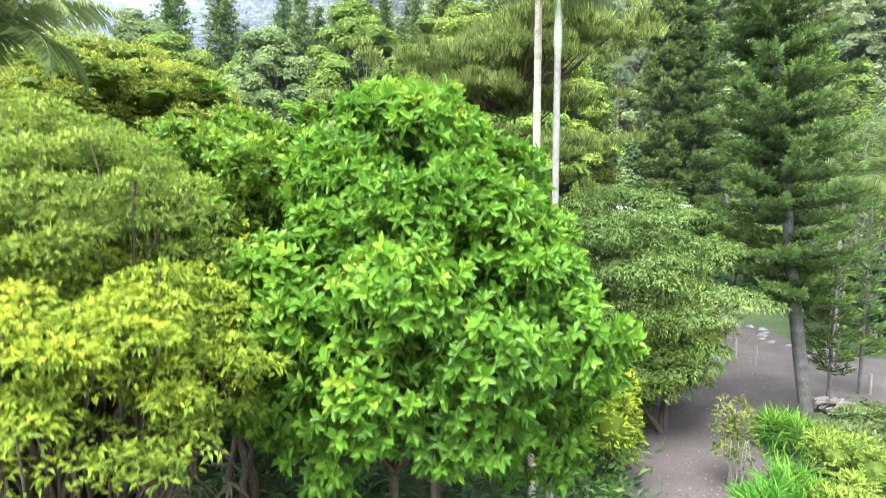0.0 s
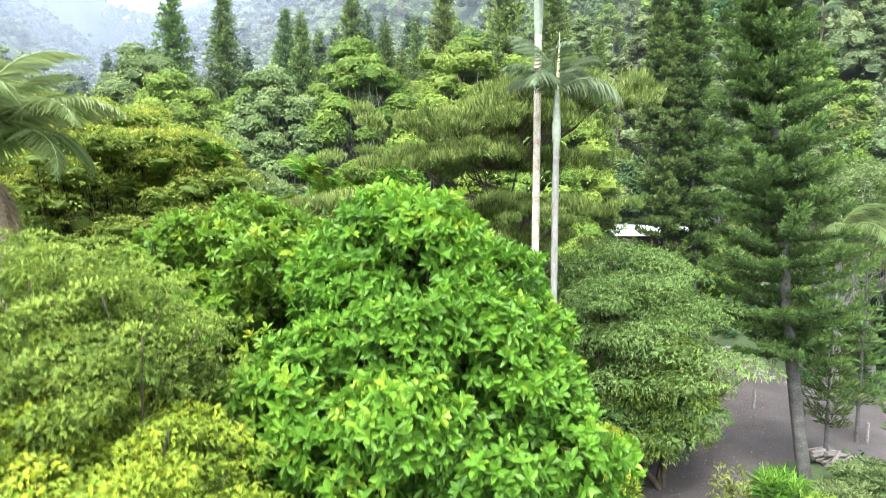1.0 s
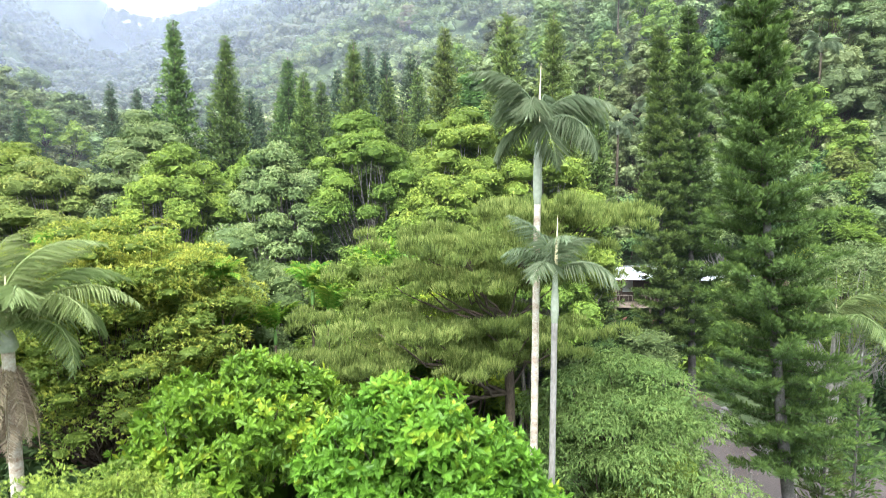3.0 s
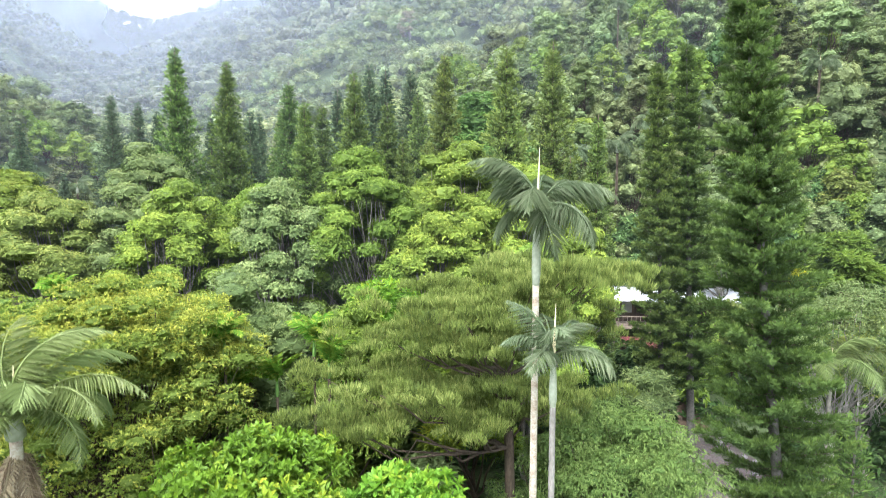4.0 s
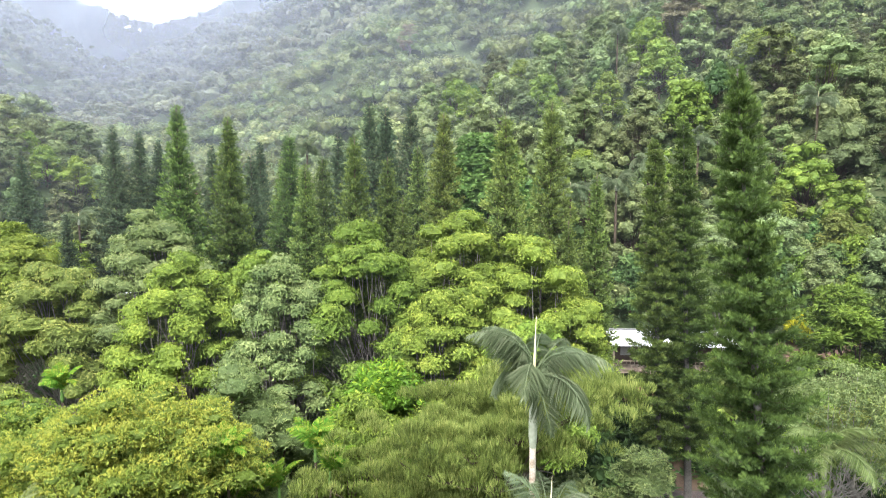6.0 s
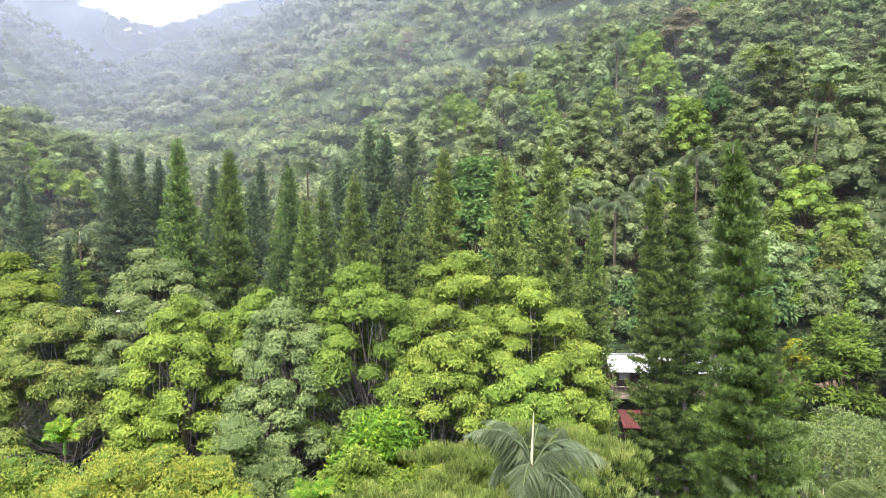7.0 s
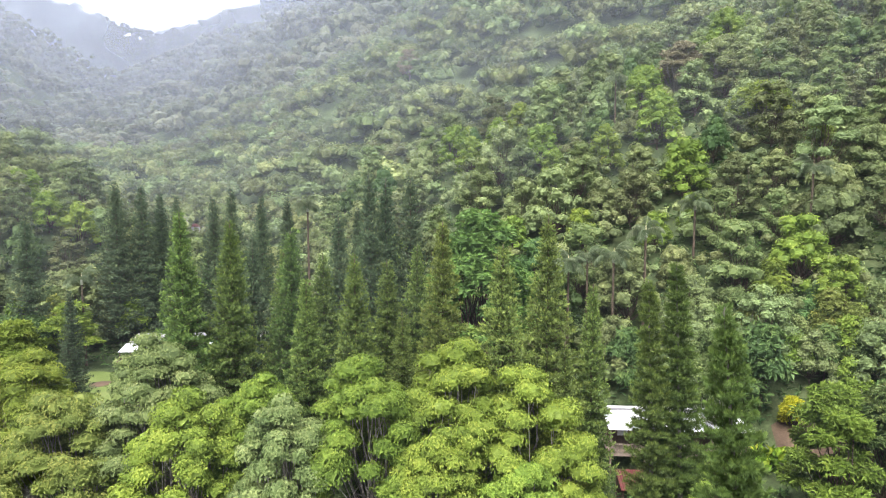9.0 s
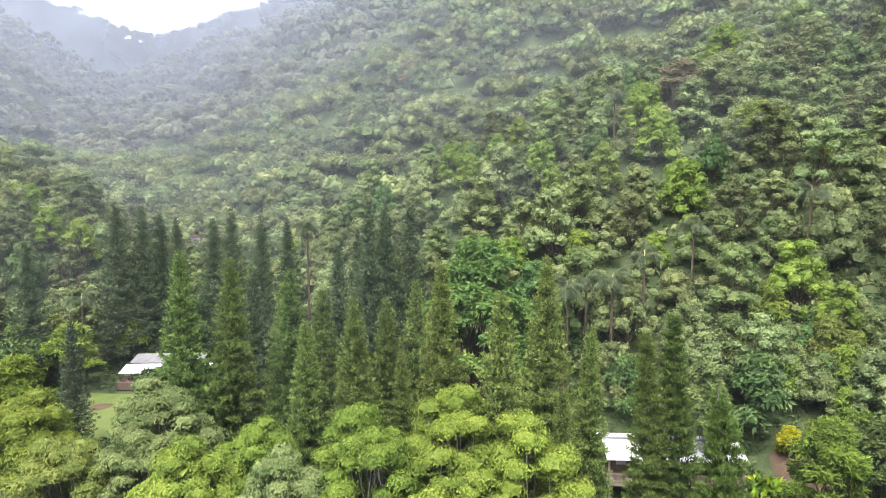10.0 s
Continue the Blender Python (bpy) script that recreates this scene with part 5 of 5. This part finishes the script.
def woods(name, label, seed, y0, y1, gap, cards, size, lobes_n, leaf, gate, dense=True):
    rng = np.random.default_rng(seed)
    Vs, Fs, Ts, Rs, n0 = [], [], [], [], 0
    y = y0
    while y < y1:
        half = 0.86 * y + 12
        spots = []
        for x in np.arange(-half, half, gap):
            px, py = x + rng.uniform(-0.48, 0.48) * gap, y + rng.uniform(-0.48, 0.48) * gap
            if not gate(px, py):
                continue
            steep = float(height(np.array(px), np.array(py + 3.0)) - height(np.array(px), np.array(py))) / 3.0
            spots += [(px, py)] + [(px + rng.uniform(-0.5, 0.5) * gap, py + rng.uniform(-0.5, 0.5) * gap) for _ in range(int(steep > 0.75) + int(steep > 1.2))]
        for px, py in spots:
            z = float(height(np.array(px), np.array(py)))
            if not in_sight(px, py, z + gap):
                continue
            R, H = rng.uniform(0.6, 1.0) * gap, rng.uniform(0.7, 1.6) * gap
            ident, shift = rng.random(), rng.normal(0, 0.08)
            pieces = []
            for j in range(lobes_n):
                a, u = j * 2.399 + rng.uniform(-0.5, 0.5), (0 if j == 0 else rng.uniform(0.3, 0.9))
                c = (px + R * u * math.cos(a), py + R * u * math.sin(a), z + H - R * 0.45 - u * u * R * rng.uniform(0.3, 0.9))
                r = R * rng.uniform(0.3, 0.5)
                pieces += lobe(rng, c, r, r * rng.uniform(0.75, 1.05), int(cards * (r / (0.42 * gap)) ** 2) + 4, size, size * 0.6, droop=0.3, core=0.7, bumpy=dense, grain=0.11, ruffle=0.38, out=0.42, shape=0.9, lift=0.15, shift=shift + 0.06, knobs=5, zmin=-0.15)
            V, F, T = joined(pieces)
            Vs.append(V), Fs.append(F + n0), Ts.append(T), Rs.append(np.full(len(V), ident))
            n0 += len(V)
        y += gap * 0.9
    me = mesh_of(name, np.concatenate(Vs), np.concatenate(Fs), leaf, np.concatenate(Ts), np.concatenate(Rs))
    return tagged(new(name, me), label, "forest", kind="stuff")


woods("slope_forest", "dense mixed broadleaf forest covering the steep valley slopes", 181, 118, 300, 7.0, 60, 0.84, 7, HILL, lambda x, y: not (-86 < x < -58 and 152 < y < 190) and (y > 150) or not any((x - a) ** 2 + (y - b) ** 2 < 22 for a, b in done) and (along(x, y)[0] > 62 or along(x, y)[1] > 8 or along(x, y)[1] < -40), "small")
woods("slope_scrub", "low bushes and saplings between the trees of the slope", 183, 46, 150, 3.4, 34, 0.46, 2, HILL, lambda x, y: not kept_clear(x, y) and (along(x, y)[0] > 55 or (0.42 * x + 0.91 * y > 67 and along(x, y)[1] > -14) or along(x, y)[1] < -60))
woods("far_forest", "hazy forest on the upper slopes and the saddle", 182, 300, 800, 11.6, 10, 1.4, 6, HAZYHILL, lambda x, y: along(x, y)[0] < 830, "small")


# ---- low growth on the valley floor ----
def undergrowth(name, label, seed, y0, y1, count, L, W, leaf, tall):
    rng = np.random.default_rng(seed)
    y = rng.uniform(y0, y1, count)
    x = rng.uniform(-0.85, 0.85, count) * y + rng.uniform(-4, 4, count)
    keep = np.array([not ((-1.0 < a - (3.0 + max(0.0, b - 8) * 0.42) < 6.2 and b < 42) or (10 < a < 27 and 22.5 < b < 30) or (-50 < a < -34 and 69 < b < 83) or (31 < a < 41 and 52 < b < 60)) for a, b in zip(x, y)])
    x, y = x[keep], y[keep]
    n = len(x)
    z = height(x, y)
    per = 7
    P = np.repeat(np.stack([x, y, z], 1), per, 0) + rng.normal(0, 0.22, (n * per, 3)) * [1, 1, 0]
    P[:, 2] += rng.uniform(0.05, 1.0, n * per) * np.repeat(rng.uniform(0.2, 1.0, n), per) * tall
    A = unit(rng.normal(size=(n * per, 3)) * [1, 1, 0.3] + [0, 0, 0.35])
    V, F, T = leaves(P, A, rng.normal(0, 0.4, (n * per, 3)) + [0, 0, 1], L * rng.uniform(0.6, 1.3, n * per), W, np.clip(rng.normal(0.4, 0.2, n * per), 0, 1))
    return tagged(new(name, mesh_of(name, V, F, leaf, T)), label, "undergrowth", kind="stuff")


undergrowth("undergrowth", "low tangled green plants on the forest floor", 191, 4, 34, 3800, 0.34, 0.13, DEEP, 1.0)
undergrowth("undergrowth", "low plants under the valley trees", 192, 34, 120, 5000, 0.8, 0.3, DEEP, 1.6)

rng = np.random.default_rng(195)
n = 9000
y = rng.uniform(6, 40, n)
side = rng.random(n) < 0.6
x = np.where(side, np.interp(y, [2, 10, 17, 22, 28.6, 35, 41], [2.5, 3.6, 5.0, 7.6, 10.3, 13.2, 13.6]) - np.abs(rng.normal(0, 0.55, n)) + 0.1, np.interp(y, [2, 8, 15, 19, 22], [7.5, 8.2, 9.2, 10.3, 12.0]) + np.abs(rng.normal(0, 0.9, n)) - 0.1)
keep = side | (y < 22)
x, y = x[keep], y[keep]
n = len(x)
P = np.stack([x, y, height(x, y)], 1)
A = unit(rng.normal(size=(n, 3)) * [0.6, 0.6, 0] + [0, 0, 1])
V, F, T = leaves(P, A, rng.normal(size=(n, 3)) + [0, 0, 0.1], rng.uniform(0.12, 0.4, n), 0.035, np.clip(rng.normal(0.5, 0.2, n), 0, 1))
tagged(new("verge_grass", mesh_of("verge_grass", V, F, GRASS, T)), "bright grass along the edges of the track", "grass", kind="stuff")

n = 3500
y = rng.uniform(8, 41, n)
x = np.interp(y, [2, 10, 17, 22, 28.6, 35, 41], [2.5, 3.6, 5.0, 7.6, 10.3, 13.2, 13.6]) + rng.uniform(0, 1, n) ** rng.choice([0.5, 2.0], n) * 5.2
P = np.stack([x, y, height(x, y) + 0.045], 1)
V, F, T = leaves(P, rng.normal(size=(n, 3)) * [1, 1, 0.05], rng.normal(0, 0.15, (n, 3)) + [0, 0, 1], rng.uniform(0.05, 0.13, n), 0.04, rng.uniform(0, 1, n))
tagged(new("leaf_litter", mesh_of("leaf_litter", V, F, LITTER, T)), "dry fallen leaves scattered over the gravel", "leaf litter", kind="stuff")


# ---- valley haze as added see-through sheets, thicker with distance and towards the ridges ----
def mist(name, y, thin, low, high, seed):
    m, n, l, bsdf = nodes_of("mist")
    white = n.new("ShaderNodeBsdfDiffuse")
    white.inputs["Color"].default_value = (0.76, 0.83, 0.97, 1)
    back = n.new("ShaderNodeBsdfTranslucent")
    back.inputs["Color"].default_value = (0.76, 0.83, 0.97, 1)
    clear = n.new("ShaderNodeBsdfTransparent")
    body, veil = n.new("ShaderNodeMixShader"), n.new("ShaderNodeMixShader")
    l.new(white.outputs[0], body.inputs[1])
    l.new(back.outputs[0], body.inputs[2])
    geo = n.new("ShaderNodeNewGeometry")
    sep = n.new("ShaderNodeSeparateXYZ")
    l.new(geo.outputs["Position"], sep.inputs[0])
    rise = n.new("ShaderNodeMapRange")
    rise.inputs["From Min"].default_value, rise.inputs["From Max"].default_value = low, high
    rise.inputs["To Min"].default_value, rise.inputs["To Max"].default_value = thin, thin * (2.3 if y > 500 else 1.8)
    l.new(sep.outputs["Z"], rise.inputs["Value"])
    drift = n.new("ShaderNodeTexNoise")
    drift.inputs["Scale"].default_value, drift.inputs["Detail"].default_value = 0.008, 3
    l.new(geo.outputs["Position"], drift.inputs["Vector"])
    amount = n.new("ShaderNodeMapRange")
    amount.inputs["From Min"].default_value, amount.inputs["From Max"].default_value = 0.3, 0.7
    amount.inputs["To Min"].default_value, amount.inputs["To Max"].default_value = 0.6, 1.4
    l.new(drift.outputs["Fac"], amount.inputs["Value"])
    across = n.new("ShaderNodeMapRange")
    across.inputs["From Min"].default_value, across.inputs["From Max"].default_value = -0.6 * y, 0.35 * y
    across.inputs["To Min"].default_value, across.inputs["To Max"].default_value = 1.35, 0.8
    l.new(sep.outputs["X"], across.inputs["Value"])
    both = n.new("ShaderNodeMath")
    both.operation = "MULTIPLY"
    l.new(amount.outputs[0], both.inputs[0])
    l.new(across.outputs[0], both.inputs[1])
    fac = n.new("ShaderNodeMath")
    fac.operation = "MULTIPLY"
    l.new(rise.outputs[0], fac.inputs[0])
    l.new(both.outputs[0], fac.inputs[1])
    l.new(fac.outputs[0], veil.inputs[0])
    l.new(clear.outputs[0], veil.inputs[1])
    l.new(body.outputs[0], veil.inputs[2])
    l.new(veil.outputs[0], n["Material Output"].inputs["Surface"])
    xs = np.linspace(-1.6 * y, 1.6 * y, 41)
    top = 0.9 * y + 60
    V = np.concatenate([np.stack([xs, y + 6 * np.sin(xs * 0.02 + seed) - 0.10 * xs, 0 * xs + z], 1) for z in (-5.0, top)])
    k = np.arange(40)
    return tagged(new(name, mesh_of(name, V, np.stack([k, k + 1, k + 42, k + 41], 1), m, smooth=True)), "upright see-through grey-white sheet standing in for valley haze", "mist", kind="structure")


# The sheets at 28 and 55 are added to lift the shadows.
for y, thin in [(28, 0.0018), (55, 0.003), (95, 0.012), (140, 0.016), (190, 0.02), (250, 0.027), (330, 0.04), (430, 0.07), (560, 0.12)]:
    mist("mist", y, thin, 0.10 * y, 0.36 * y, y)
